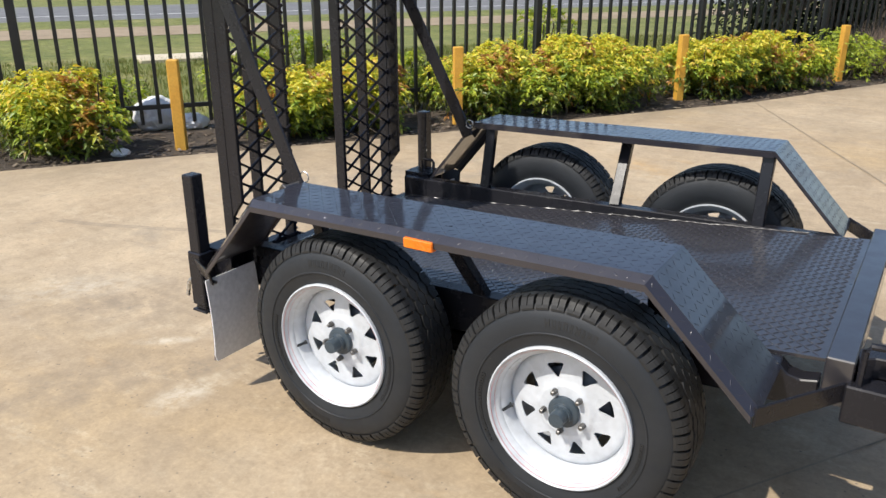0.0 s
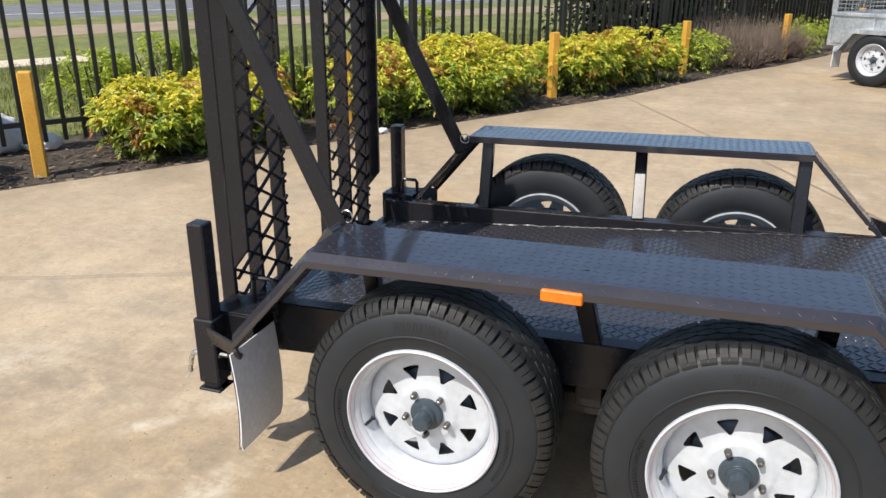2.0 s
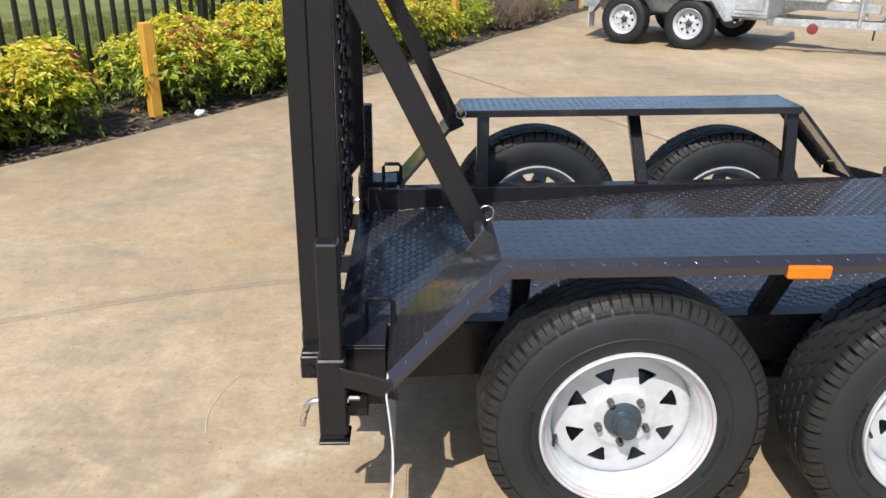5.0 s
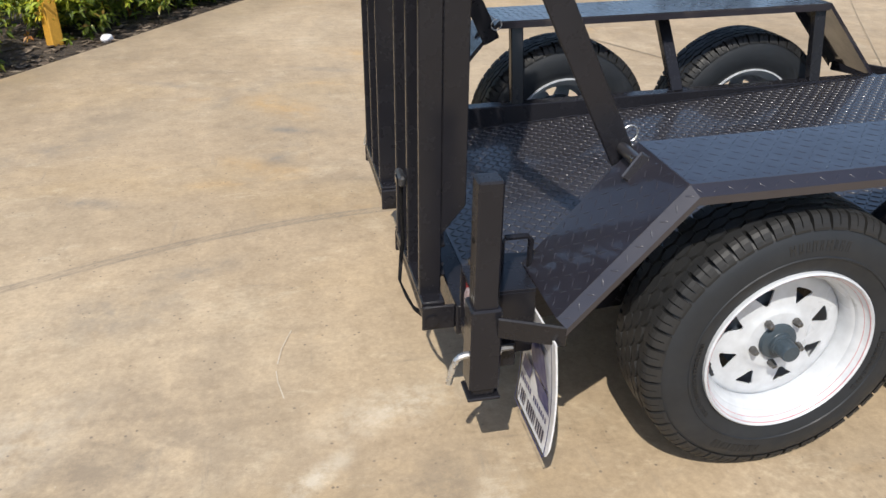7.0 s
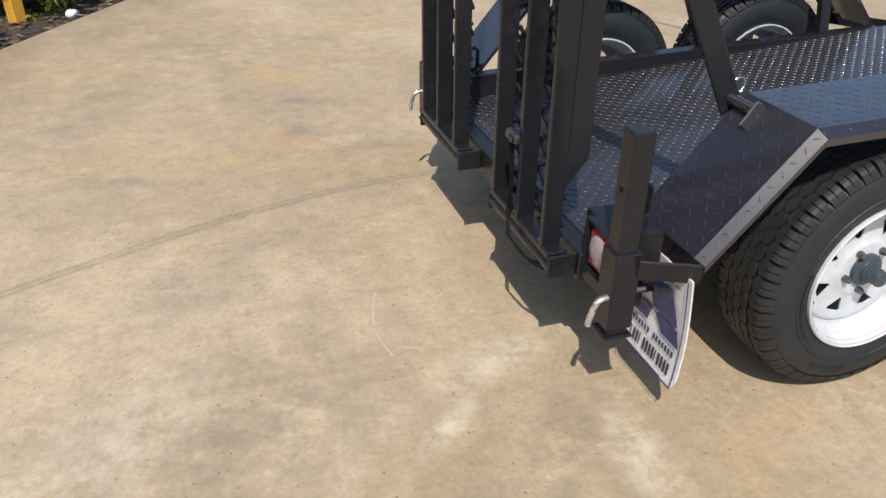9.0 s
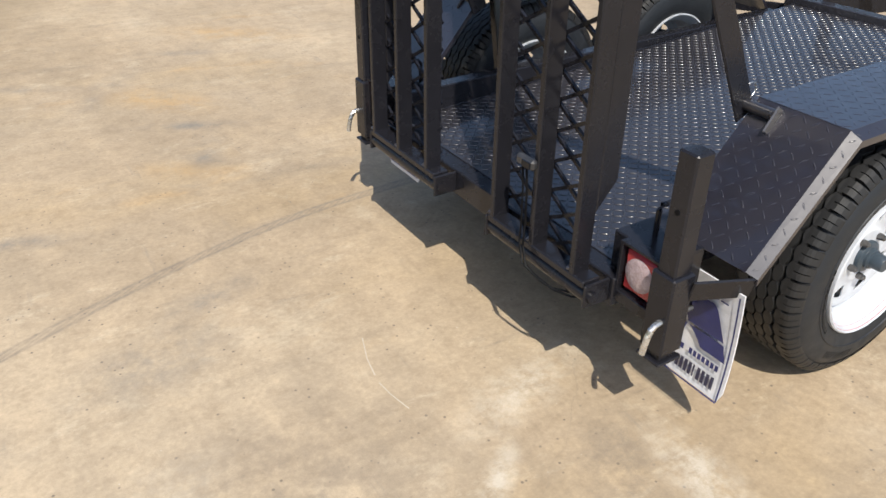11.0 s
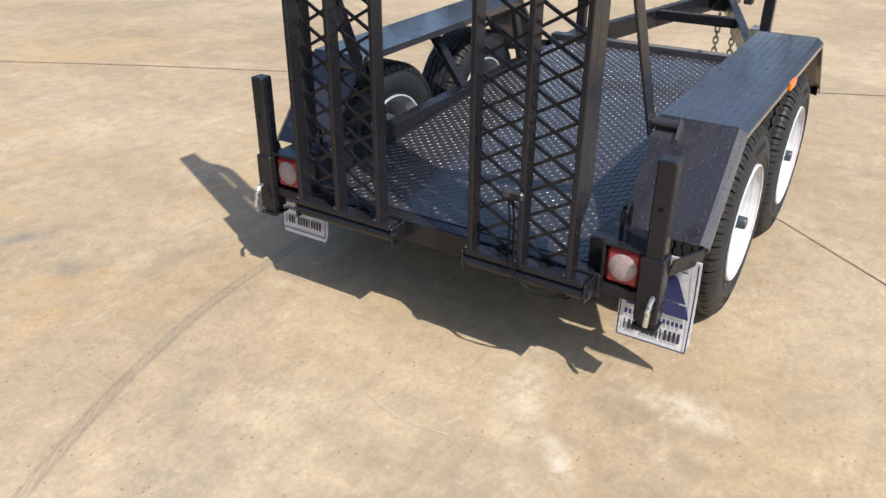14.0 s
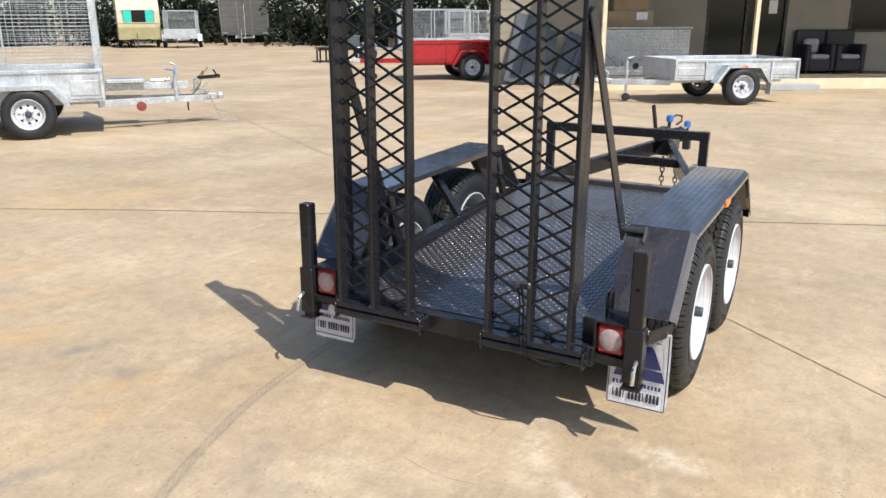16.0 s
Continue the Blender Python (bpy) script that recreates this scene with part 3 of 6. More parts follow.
def ribbon(name, pts, w, material, label, z=0.004, wob=0.0):
    """A thin filled line on the concrete."""
    bm = bmesh.new()
    prev = None
    P = [Vector(p) for p in pts]
    fine = []
    for a, b in zip(P, P[1:]):
        n = max(1, int((b - a).length / 0.05))
        fine += [a + (b - a) * i / n for i in range(n)]
    fine.append(P[-1])
    for k, p in enumerate(fine):
        d = (fine[min(k + 1, len(fine) - 1)] - fine[max(k - 1, 0)]).normalized()
        s = Vector((-d.y, d.x))
        ww = w * (1 + wob * noise.noise((p.x * 9, p.y * 9, 1)))
        o = wob * 0.012 * noise.noise((p.x * 14, p.y * 14, 5))
        cur = (bm.verts.new((*(p + s * (ww / 2 + o)), z)), bm.verts.new((*(p - s * (ww / 2 - o)), z)))
        if prev:
            bm.faces.new((prev[0], cur[0], cur[1], prev[1]))
        prev = cur
    bmesh.ops.recalc_face_normals(bm, faces=bm.faces[:])
    for f in bm.faces:
        if f.normal.z < 0:
            f.normal_flip()
    return solo(name, bm, material, label, "ground", kind="structure")


ribbon("joint_1", [(-0.36, 7.3), (1.05, 4.4), (2.9, 0.15), (3.6, -1.6), (6.5, -8.5)], 0.014, SEAM, "sawn joint across the concrete yard")
ribbon("joint_2", [(9.6, 13.6), (5.68, 7.5), (3.68, 4.45), (0.81, -0.06), (0.265, -0.71), (-3.9, -5.7)], 0.007, SEAM, "sawn joint running under the trailer")
ribbon("scratch_1", [(-1.01, 0.715), (-1.04, 0.63), (-1.055, 0.56)], 0.003, SCR, "pale scratch on the concrete", 0.002, 0.4)
ribbon("scratch_2", [(-1.06, 0.53), (-1.055, 0.48), (-1.04, 0.41)], 0.003, SCR, "pale scratch on the concrete", 0.002, 0.4)

strip("garden_bed", 0.0, 1.75, -0.03, -9, 40, SOIL, "dark mulched garden bed beside the yard")
strip_far("verge_grass_1", 0.9, 12.6, -0.055, -40, 70, GRASS, "mown grass verge beyond the fence")
strip_far("dirt_path", 12.6, 15.6, -0.045, -40, 70, DIRT, "worn tan dirt strip in the verge")
strip_far("verge_grass_2", 15.6, 19.0, -0.05, -40, 70, GRASS, "narrow grass strip beside the road")
strip_far("road", 19.0, 29.0, -0.06, -60, 80, ASPHALT, "grey asphalt street beyond the verge")
strip_far("road_line", 21.6, 21.8, -0.052, -60, 80, LINE, "white painted line on the street")
pad = edge_at(1.25, 7.6)
solo("service_pad", bx(-1.05, 1.05, -0.42, 0.42, -0.06, 0.02, 0.01), CREAM_TRIM, "pale concrete service lid in the verge grass", "slab", kind="structure", m=pose(pad.x, pad.y, -0.02, 0, 0, 62))

# ---- the black tandem trailer ----
YC = 0.712          # centre line
TOP = {1: (0.704, 0.724), -1: (0.722, 0.744)}     # mudguard top behind and before, near and far side


def deck_z(x):
    return 0.503 - 0.075 * (1.236 - x)


def side(y, s):
    """y on the right side, mirrored for s = -1."""
    return y if s > 0 else 2 * YC - y


trailer = thing("tandem_trailer", "black steel tandem plant trailer with raised mesh ramps on concrete", "trailer", m=pose(0, 0, 0.008, 0.4, 0, 0))

# chassis
SLOPE = (1.0, 0.0, 0.075)
for s in (1, -1):
    y0 = side(0.205, s)
    outline = [(-0.60, 0.300), (1.237, 0.395), (1.237, 0.470), (1.200, 0.462), (1.172, 0.468), (1.150, 0.489), (-0.60, 0.450)]
    mm = Matrix(((1, 0, 0, 0), (0, 0, 1, y0 - 0.025), (0, 1, 0, 0), (0, 0, 0, 1)))
    rail = part("side_rail", prism(outline, 0.05, mm, None, 0.003), BLACK, trailer)
    # weld bead where the deck meets the rail
    yw = side(0.2325, s)
    rnd = random.Random(41)
    part("weld_bead", rod([(-0.595 + k * 0.013, yw + rnd.uniform(-0.0028, 0.0028), deck_z(-0.595 + k * 0.013) + rnd.uniform(-0.0012, 0.0032)) for k in range(128)], 0.0032, None, 6), BLACK, rail, smooth=True)
    part("spring_beam", bx(-0.10, 0.82, min(side(0.225, s), side(0.265, s)), max(side(0.225, s), side(0.265, s)), 0.245, 0.31, 0.006), BLACK, trailer)
    for xx in (-0.16, 0.355, 0.87):
        part("spring_hanger", bx(xx - 0.035, xx + 0.035, min(side(0.22, s), side(0.27, s)), max(side(0.22, s), side(0.27, s)), 0.27, deck_z(xx) - 0.07, 0.004), BLACK, trailer)
part("rear_crossmember", bx(-0.655, -0.60, 0.18, 2 * YC - 0.18, deck_z(-0.63) - 0.075, deck_z(-0.63) - 0.001), BLACK, trailer)
part("front_crossmember", bx(1.242, 1.302, 0.186, 2 * YC - 0.186, 0.415, 0.530), BLACK_DECK, trailer)
for xx in (-0.2, 0.15, 0.5, 0.85):
    part("floor_bearer", bx(xx - 0.02, xx + 0.02, 0.235, 2 * YC - 0.235, deck_z(xx) - 0.06, deck_z(xx) - 0.008), BLACK, trailer)
m = axes((-0.605, 0.232, deck_z(-0.605) - 0.004), SLOPE, (0, 1, 0))
deck = part("deck", bx(0, 1.849, 0, 2 * (YC - 0.232), -0.004, 0.004, 0, None, m), BLACK_DECK, trailer, "glossy black chequer plate deck")
tread("tread_pattern", [(axes((-0.60, 0.24, deck_z(-0.60)), SLOPE, (0, 1, 0)), 1.83, 2 * (YC - 0.24))], 0.0200, 0.0255, 0.0046, 0.0022, BLACK_DECK, deck)
for yy in (0.0, 0.71):
    part("axle", rod([(yy, 0.14, 0.30), (yy, 2 * YC - 0.14, 0.30)], 0.024, None, 10), BLACK, trailer, smooth=True)

# wheels, shared meshes: the axle runs along y, the outer face looks to -y
def tyre_mesh():
    prof = [(0.178, 0.020), (0.184, 0.008), (0.205, -0.001), (0.2235, -0.0045), (0.2250, -0.0072), (0.2275, -0.0072), (0.2290, -0.0050), (0.245, -0.0055), (0.268, -0.002), (0.281, 0.004), (0.292, 0.012), (0.299, 0.026),
            (0.303, 0.09), (0.299, 0.158), (0.292, 0.172), (0.280, 0.180), (0.245, 0.188), (0.205, 0.184), (0.184, 0.174), (0.178, 0.16)]
    return link_mesh("tyre", lathe(prof, 80, closed=True), RUBBER, True)


def tread_mesh():
    """Wavy ribs cut across by fine slits, notched shoulders and the moulded marks of the sidewall."""
    b = bmesh.new()
    R0, R1 = 0.301, 0.3145
    N = 46
    st = 2 * math.pi / N

    def block(a0, a1, sec, flip):
        ends = []
        for a in (a0, a1):
            ends.append([b.verts.new((r * math.cos(a), 0.184 - y if flip else y, r * math.sin(a))) for r, y in sec])
        for i in range(len(sec)):
            j = (i + 1) % len(sec)
            b.faces.new((ends[0][i], ends[0][j], ends[1][j], ends[1][i]))
        b.faces.new(ends[0])
        b.faces.new(ends[1][::-1])

    def rib(y0, half, left, right, r1, shift):
        """A row of six-sided blocks; left and right say how far each edge swings."""
        for k in range(N):
            a = (k + shift) * st
            steps = ((0.012, -1), (0.30, 0.8), (0.5, 1), (0.70, 0.8), (0.988, -1))
            edge_l = [(a + f * st, y0 - half - w * left) for f, w in steps]
            edge_r = [(a + f * st, y0 + half + w * right) for f, w in steps]
            ring = edge_l + edge_r[::-1]
            top = [b.verts.new((r1 * math.cos(q), y, r1 * math.sin(q))) for q, y in ring]
            low = [b.verts.new(((R0 - 0.003) * math.cos(q), y + (0.0010 if y > y0 else -0.0010), (R0 - 0.003) * math.sin(q))) for q, y in ring]
            b.faces.new(top)
            for i in range(len(ring)):
                j = (i + 1) % len(ring)
                b.faces.new((top[i], top[j], low[j], low[i]))

    full = [(0.2825, 0.0022), (0.2880, 0.0026), (0.2955, 0.0058), (0.3040, 0.0110), (0.3100, 0.0175), (0.3130, 0.0250), (0.3135, 0.0360), (0.300, 0.0360), (0.290, 0.015)]
    low = [(0.2825, 0.0048), (0.2850, 0.0062), (0.2900, 0.0120), (0.2960, 0.0200), (0.3000, 0.0300), (0.296, 0.0300), (0.284, 0.015)]
    slot = [(0.2825, 0.0022), (0.2880, 0.0026), (0.2925, 0.0056), (0.2965, 0.0130), (0.3010, 0.0200), (0.3030, 0.0300), (0.299, 0.0300), (0.290, 0.015)]
    for k in range(N):
        a = k * st
        for flip in (False, True):
            block(a + st * 0.09, a + st * 0.47, full, flip)
            block(a + st * 0.47, a + st * 0.53, slot, flip)
            block(a + st * 0.53, a + st * 0.91, full, flip)
            block(a + st * 0.91, a + st * 1.09, low, flip)
    rib(0.0420, 0.0065, 0.0, 0.0035, 0.3135, 0.0)
    rib(0.0675, 0.0086, 0.0034, 0.0034, R1, 0.5)
    rib(0.0920, 0.0086, 0.0034, 0.0034, R1 + 0.0006, 0.0)
    rib(0.1165, 0.0086, 0.0034, 0.0034, R1, 0.5)
    rib(0.1420, 0.0065, 0.0035, 0.0, 0.3135, 0.0)
    # moulded marks on the sidewall, too worn to read
    rnd = random.Random(12)
    for a0, count, r_in, r_out in ((1.30, 9, 0.243, 0.264), (4.15, 9, 0.243, 0.264), (2.9, 14, 0.208, 0.217), (5.7, 12, 0.208, 0.217)):
        a = a0
        for i in range(count):
            wd = rnd.uniform(0.020, 0.048) * 0.25 / r_in
            for q0, q1, s0, s1 in ((0.0, 0.28, 0.0, 1.0), (0.72, 1.0, 0.0, 1.0), (0.28, 0.72, rnd.choice((0.0, 0.4, 0.75)), 1.0)):
                ra, rb = r_in + (r_out - r_in) * s0, r_in + (r_out - r_in) * min(s1, s0 + 0.25 if q0 == 0.28 else 1.0)
                vv = []
                for lift in (0.002, -0.0011):
                    for r, q in ((ra, q0), (ra, q1), (rb, q1), (rb, q0)):
                        an = a + wd * q
                        y = -0.0056 + max(0.0, r - 0.247) * 0.20 + max(0.0, 0.222 - r) * 0.19
                        vv.append(b.verts.new((r * math.cos(an), y + lift, r * math.sin(an))))
                for fc in ((7, 6, 5, 4), (0, 4, 5, 1), (1, 5, 6, 2), (2, 6, 7, 3), (3, 7, 4, 0)):
                    b.faces.new([vv[q] for q in fc])
            a += wd + 0.024
    bmesh.ops.recalc_face_normals(b, faces=b.faces[:])
    out = bpy.data.meshes.new("tread")
    b.to_mesh(out)
    b.free()
    out.materials.append(TREAD_RUBBER)
    return out


def rim_mesh(mat):
    prof = [(0.1895, 0.014), (0.1912, 0.004), (0.1905, -0.003), (0.1870, -0.0055), (0.1832, -0.002), (0.1805, 0.006), (0.1765, 0.0125), (0.1715, 0.0165), (0.1680, 0.024), (0.1660, 0.036), (0.1635, 0.060), (0.162, 0.10), (0.165, 0.15), (0.180, 0.168), (0.1885, 0.176), (0.1895, 0.184),
            (0.184, 0.184), (0.174, 0.172), (0.158, 0.152), (0.155, 0.10), (0.1575, 0.060), (0.1610, 0.034), (0.172, 0.022)]
    return link_mesh("rim", lathe(prof, 96, closed=True), mat, True)


def disc_mesh(mat):
    """The pressed wheel centre: a dished plate with eight rounded three-cornered holes."""
    rows = [(0.034, 0.047), (0.046, 0.047), (0.0645, 0.047), (0.0690, 0.0475), (0.0735, 0.0505), (0.0800, 0.0535), (0.0865, 0.0548),
            (0.0880, 0.0550), (0.0900, 0.0553), (0.0940, 0.0556), (0.102, 0.0562), (0.110, 0.0567), (0.117, 0.0571), (0.1215, 0.0573), (0.1240, 0.0574), (0.1252, 0.0575),
            (0.1290, 0.0580), (0.136, 0.0585), (0.146, 0.0592), (0.154, 0.063), (0.160, 0.071), (0.1625, 0.080)]
    edge = {0.0880: 1.4, 0.0900: 2.8, 0.0940: 4.2, 0.102: 6.2, 0.110: 8.2, 0.117: 9.9, 0.1215: 10.6, 0.1240: 10.0, 0.1252: 8.2}
    b = bmesh.new()
    grid = []
    for r, y in rows:
        w = edge.get(r, 1.5 if r < 0.1 else 6.0)
        ring = []
        for k in range(8):
            c = k * 45 + 22.5
            for off in (-22.5, -(22.5 + w) / 2, -w, 0, w, (22.5 + w) / 2):
                a = radians(c + off)
                ring.append(b.verts.new((r * math.cos(a), y, r * math.sin(a))))
        grid.append(ring)
    n = len(grid[0])
    for i in range(len(rows) - 1):
        hole = rows[i][0] in edge and rows[i + 1][0] in edge
        for j in range(n):
            if hole and j % 6 in (2, 3):
                continue
            b.faces.new((grid[i][j], grid[i][(j + 1) % n], grid[i + 1][(j + 1) % n], grid[i + 1][j]))
    bmesh.ops.recalc_face_normals(b, faces=b.faces[:])
    bmesh.ops.solidify(b, geom=b.faces[:], thickness=0.004)
    return link_mesh("wheel_centre", b, mat, True)


def nut_mesh():
    b = lathe([(0.0085, 0.048), (0.0085, 0.038), (0.0074, 0.035), (0.0066, 0.029), (0.004, 0.027)], 6)
    return link_mesh("wheel_nut", b, STEEL_DULL)


TYRE, TREAD = tyre_mesh(), tread_mesh()
RIM, DISC, NUT = rim_mesh(WHITE_RIM), disc_mesh(WHITE_RIM), nut_mesh()
STRIPES = [link_mesh("pinstripe", lathe([(r - 0.0006, y + 0.0012), (r - 0.0003, y - 0.0006), (r + 0.0003, y - 0.0009), (r + 0.0006, y + 0.0010)], 80, closed=True), PIN_RED, True) for r, y in ((0.1826, -0.0012), (0.1775, 0.0113))]
HUBCAP = link_mesh("hub_cap", lathe([(0.0415, 0.060), (0.0415, 0.041), (0.0395, 0.0365), (0.0350, 0.0345), (0.0270, 0.0335), (0.0262, 0.0325), (0.0262, 0.0265), (0.0246, 0.0255), (0.0246, 0.0225), (0.0208, 0.0215), (0.0200, -0.0040), (0.0186, -0.0068), (0.0130, -0.0076), (0.006, -0.0076)], 32), HUB, True)
DRUM_ME = link_mesh("brake_drum", lathe([(0.05, 0.070), (0.090, 0.074), (0.105, 0.085), (0.105, 0.125), (0.05, 0.145)], 40), DRUM, True)
VALVE = link_mesh("valve_stem", lathe([(0.0028, -0.020), (0.0040, -0.019), (0.0042, -0.006), (0.0036, -0.004), (0.0048, 0.010), (0.0070, 0.013)], 10, m=pose(0.157, 0.040, 0, 0, 0, 14)), RUBBER, True)
DOT = link_mesh("paint_dot", lathe([(0.0022, 0.0), (0.0024, -0.0006), (0.0036, -0.0006), (0.0038, 0.0)], 12, closed=True), LINE, True)


def wheel(parent, m, turn=0.0):
    """One wheel: its tyre carries rim, centre, nuts and hub."""
    t = part("wheel", TYRE, None, parent, "black tyre on a white steel rim", m=m @ pose(0, 0, 0, 0, turn, 0))
    tagged(part("tread", TREAD, None, t), kind="stuff")
    part("rim", RIM, None, t, "white steel rim")
    for me in STRIPES:
        part("pinstripe", me, None, t, "thin red line round the rim")
    part("wheel_centre", DISC, None, t, "white pressed centre with rounded three-cornered holes")
    part("hub_cap", HUBCAP, None, t, "blue grey stepped hub cap")
    part("brake_drum", DRUM_ME, None, t)
    part("valve_stem", VALVE, None, t, m=pose(0, 0, 0, 0, -198, 0))
    part("paint_dot", DOT, None, t, "small pale ring painted on the tyre", m=pose(-0.196, -0.0026, 0.100))
    for k in range(5):
        a = radians(72 * k - 92)
        part("wheel_nut", NUT, None, t, m=pose(0.056 * math.cos(a), 0, 0.056 * math.sin(a)))
    return t


for xx, tn in ((0.0, 0), (0.711, 5)):
    wheel(trailer, pose(xx, -0.045, 0.3095), tn)
    wheel(trailer, pose(xx, 2 * YC + 0.073, 0.3135, 0, 0, 180), tn + 31)

# mudguards
for s in (1, -1):
    TOP_R, TOP_F = TOP[s]
    yo, yi = side(-0.030, s), side(0.188, s)
    lo_y, hi_y = min(yo, yi), max(yo, yi)
    prof = [(-0.513, 0.450), (-0.285, TOP_R), (0.905, TOP_F), (1.156, 0.479)]
    patches, lip_patches = [], []
    segs = list(zip(prof, prof[1:]))
    guard = None
    bm = bmesh.new()
    for (xa, za), (xb, zb) in segs:
        mm = axes((xa, lo_y, za), (xb - xa, 0, zb - za), (0, 1, 0))
        L = math.hypot(xb - xa, zb - za)
        bx(-0.001, L + 0.001, 0, hi_y - lo_y, -0.0045, 0.0, 0, bm, mm)
        patches.append((axes((xa, lo_y + 0.004, za), (xb - xa, 0, zb - za), (0, 1, 0)), L, hi_y - lo_y - 0.008))
    guard = part("mudguard", bm, GUARD_BLACK, trailer, "black chequer plate mudguard with folded lip")
    # inner edge folded straight down
    bm = bmesh.new()
    ye = hi_y - lo_y - 0.004 if s > 0 else 0.0
    for k, ((xa, za), (xb, zb)) in enumerate(segs):
        mm = axes((xa, lo_y, za), (xb - xa, 0, zb - za), (0, 1, 0))
        bx(0.002, math.hypot(xb - xa, zb - za) - 0.002, ye, ye + 0.004, -0.024 if k == 1 else -0.012, -0.0050, 0, bm, mm)
    part("inner_lip", bm, GUARD_BLACK, guard)
    # folded outer lip: a flared face, then a short upright edge
    drop = 0.016
    yt, yb_ = side(-0.029, s), side(-0.053, s)
    inner = [(-0.500, 0.450 - drop * 0.7), (-0.275, TOP_R - drop), (0.897, TOP_F - drop), (1.143, 0.479 - drop * 0.7)]
    bm = bmesh.new()
    skin = [[], []]
    for k in range(4):
        A, E = Vector((prof[k][0], yt, prof[k][1])), Vector((inner[k][0], yb_, inner[k][1]))
        for layer, off in ((0, 0.0), (1, 0.004 * s)):
            o = Vector((0, off, -0.002 * layer))
            skin[layer].append([bm.verts.new(p + o) for p in (A, E, E + Vector((0, 0, -0.016)))])
    for k in range(3):
        for layer in (0, 1):
            for r in (0, 1):
                bm.faces.new((skin[layer][k][r], skin[layer][k + 1][r], skin[layer][k + 1][r + 1], skin[layer][k][r + 1]))
        for r in (0, 2):
            bm.faces.new((skin[0][k][r], skin[1][k][r], skin[1][k + 1][r], skin[0][k + 1][r]))
    for k in (0, 3):
        for r in (0, 1):
            bm.faces.new((skin[0][k][r], skin[0][k][r + 1], skin[1][k][r + 1], skin[1][k][r]))
    bmesh.ops.recalc_face_normals(bm, faces=bm.faces[:])
    part("lip", bm, GUARD_BLACK, guard)
    for k in range(3):
        A, B = Vector((prof[k][0], yt, prof[k][1])), Vector((prof[k + 1][0], yt, prof[k + 1][1]))
        C, E = Vector((inner[k + 1][0], yb_, inner[k + 1][1])), Vector((inner[k][0], yb_, inner[k][1]))
        fm = axes(A + (E - A) * 0.12, B - A, E - A)
        if fm.to_3x3()[1][2] * s > 0:
            fm = axes(B + (C - B) * 0.12, A - B, C - B)
        lip_patches.append((fm, (B - A).length, (E - A).length * 0.76))
    tread("tread_pattern", patches, 0.0245, 0.0230, 0.0040, 0.0007, GUARD_BLACK, guard)
    tread("lip_tread", lip_patches, 0.0300, 0.0165, 0.0034, 0.0007, GUARD_BLACK, guard)
    # posts under the guard
    for xx, lean in ((-0.215, 0.0), (0.33, 0.02), (0.86 if s > 0 else 0.885, 0.0)):
        yb = side(0.205, s)
        part("guard_post", beam((xx + lean * 1.5, yb, 0.444 + (xx + 0.6) * 0.0223), (xx + lean * 0.5, side(0.150 if xx < 0.3 or xx > 0.5 else 0.03, s), TOP_R - 0.008 + 0.019 * (xx + 0.28)), 0.042, 0.03, up=(0, 1, 0)), BLACK, trailer)
    part("guard_tie", beam((1.147, side(-0.043, s), 0.464), (1.290, side(0.175, s), 0.462), 0.007, 0.05), BLACK, trailer)
    # amber marker
    mk = part("side_marker", bx(0.274, 0.362, *sorted((side(-0.036, s), side(-0.060, s))), TOP_R - 0.031, TOP_R - 0.004, 0.003), ORANGE, trailer, "amber side marker lens")
    # rear bar from guard to stand
    part("guard_bar", beam((-0.615, side(0.012, s), 0.414), (-0.492, side(-0.041, s), 0.412), 0.007, 0.056, up=(-0.12, -0.22 * s, 1)), BLACK, trailer)

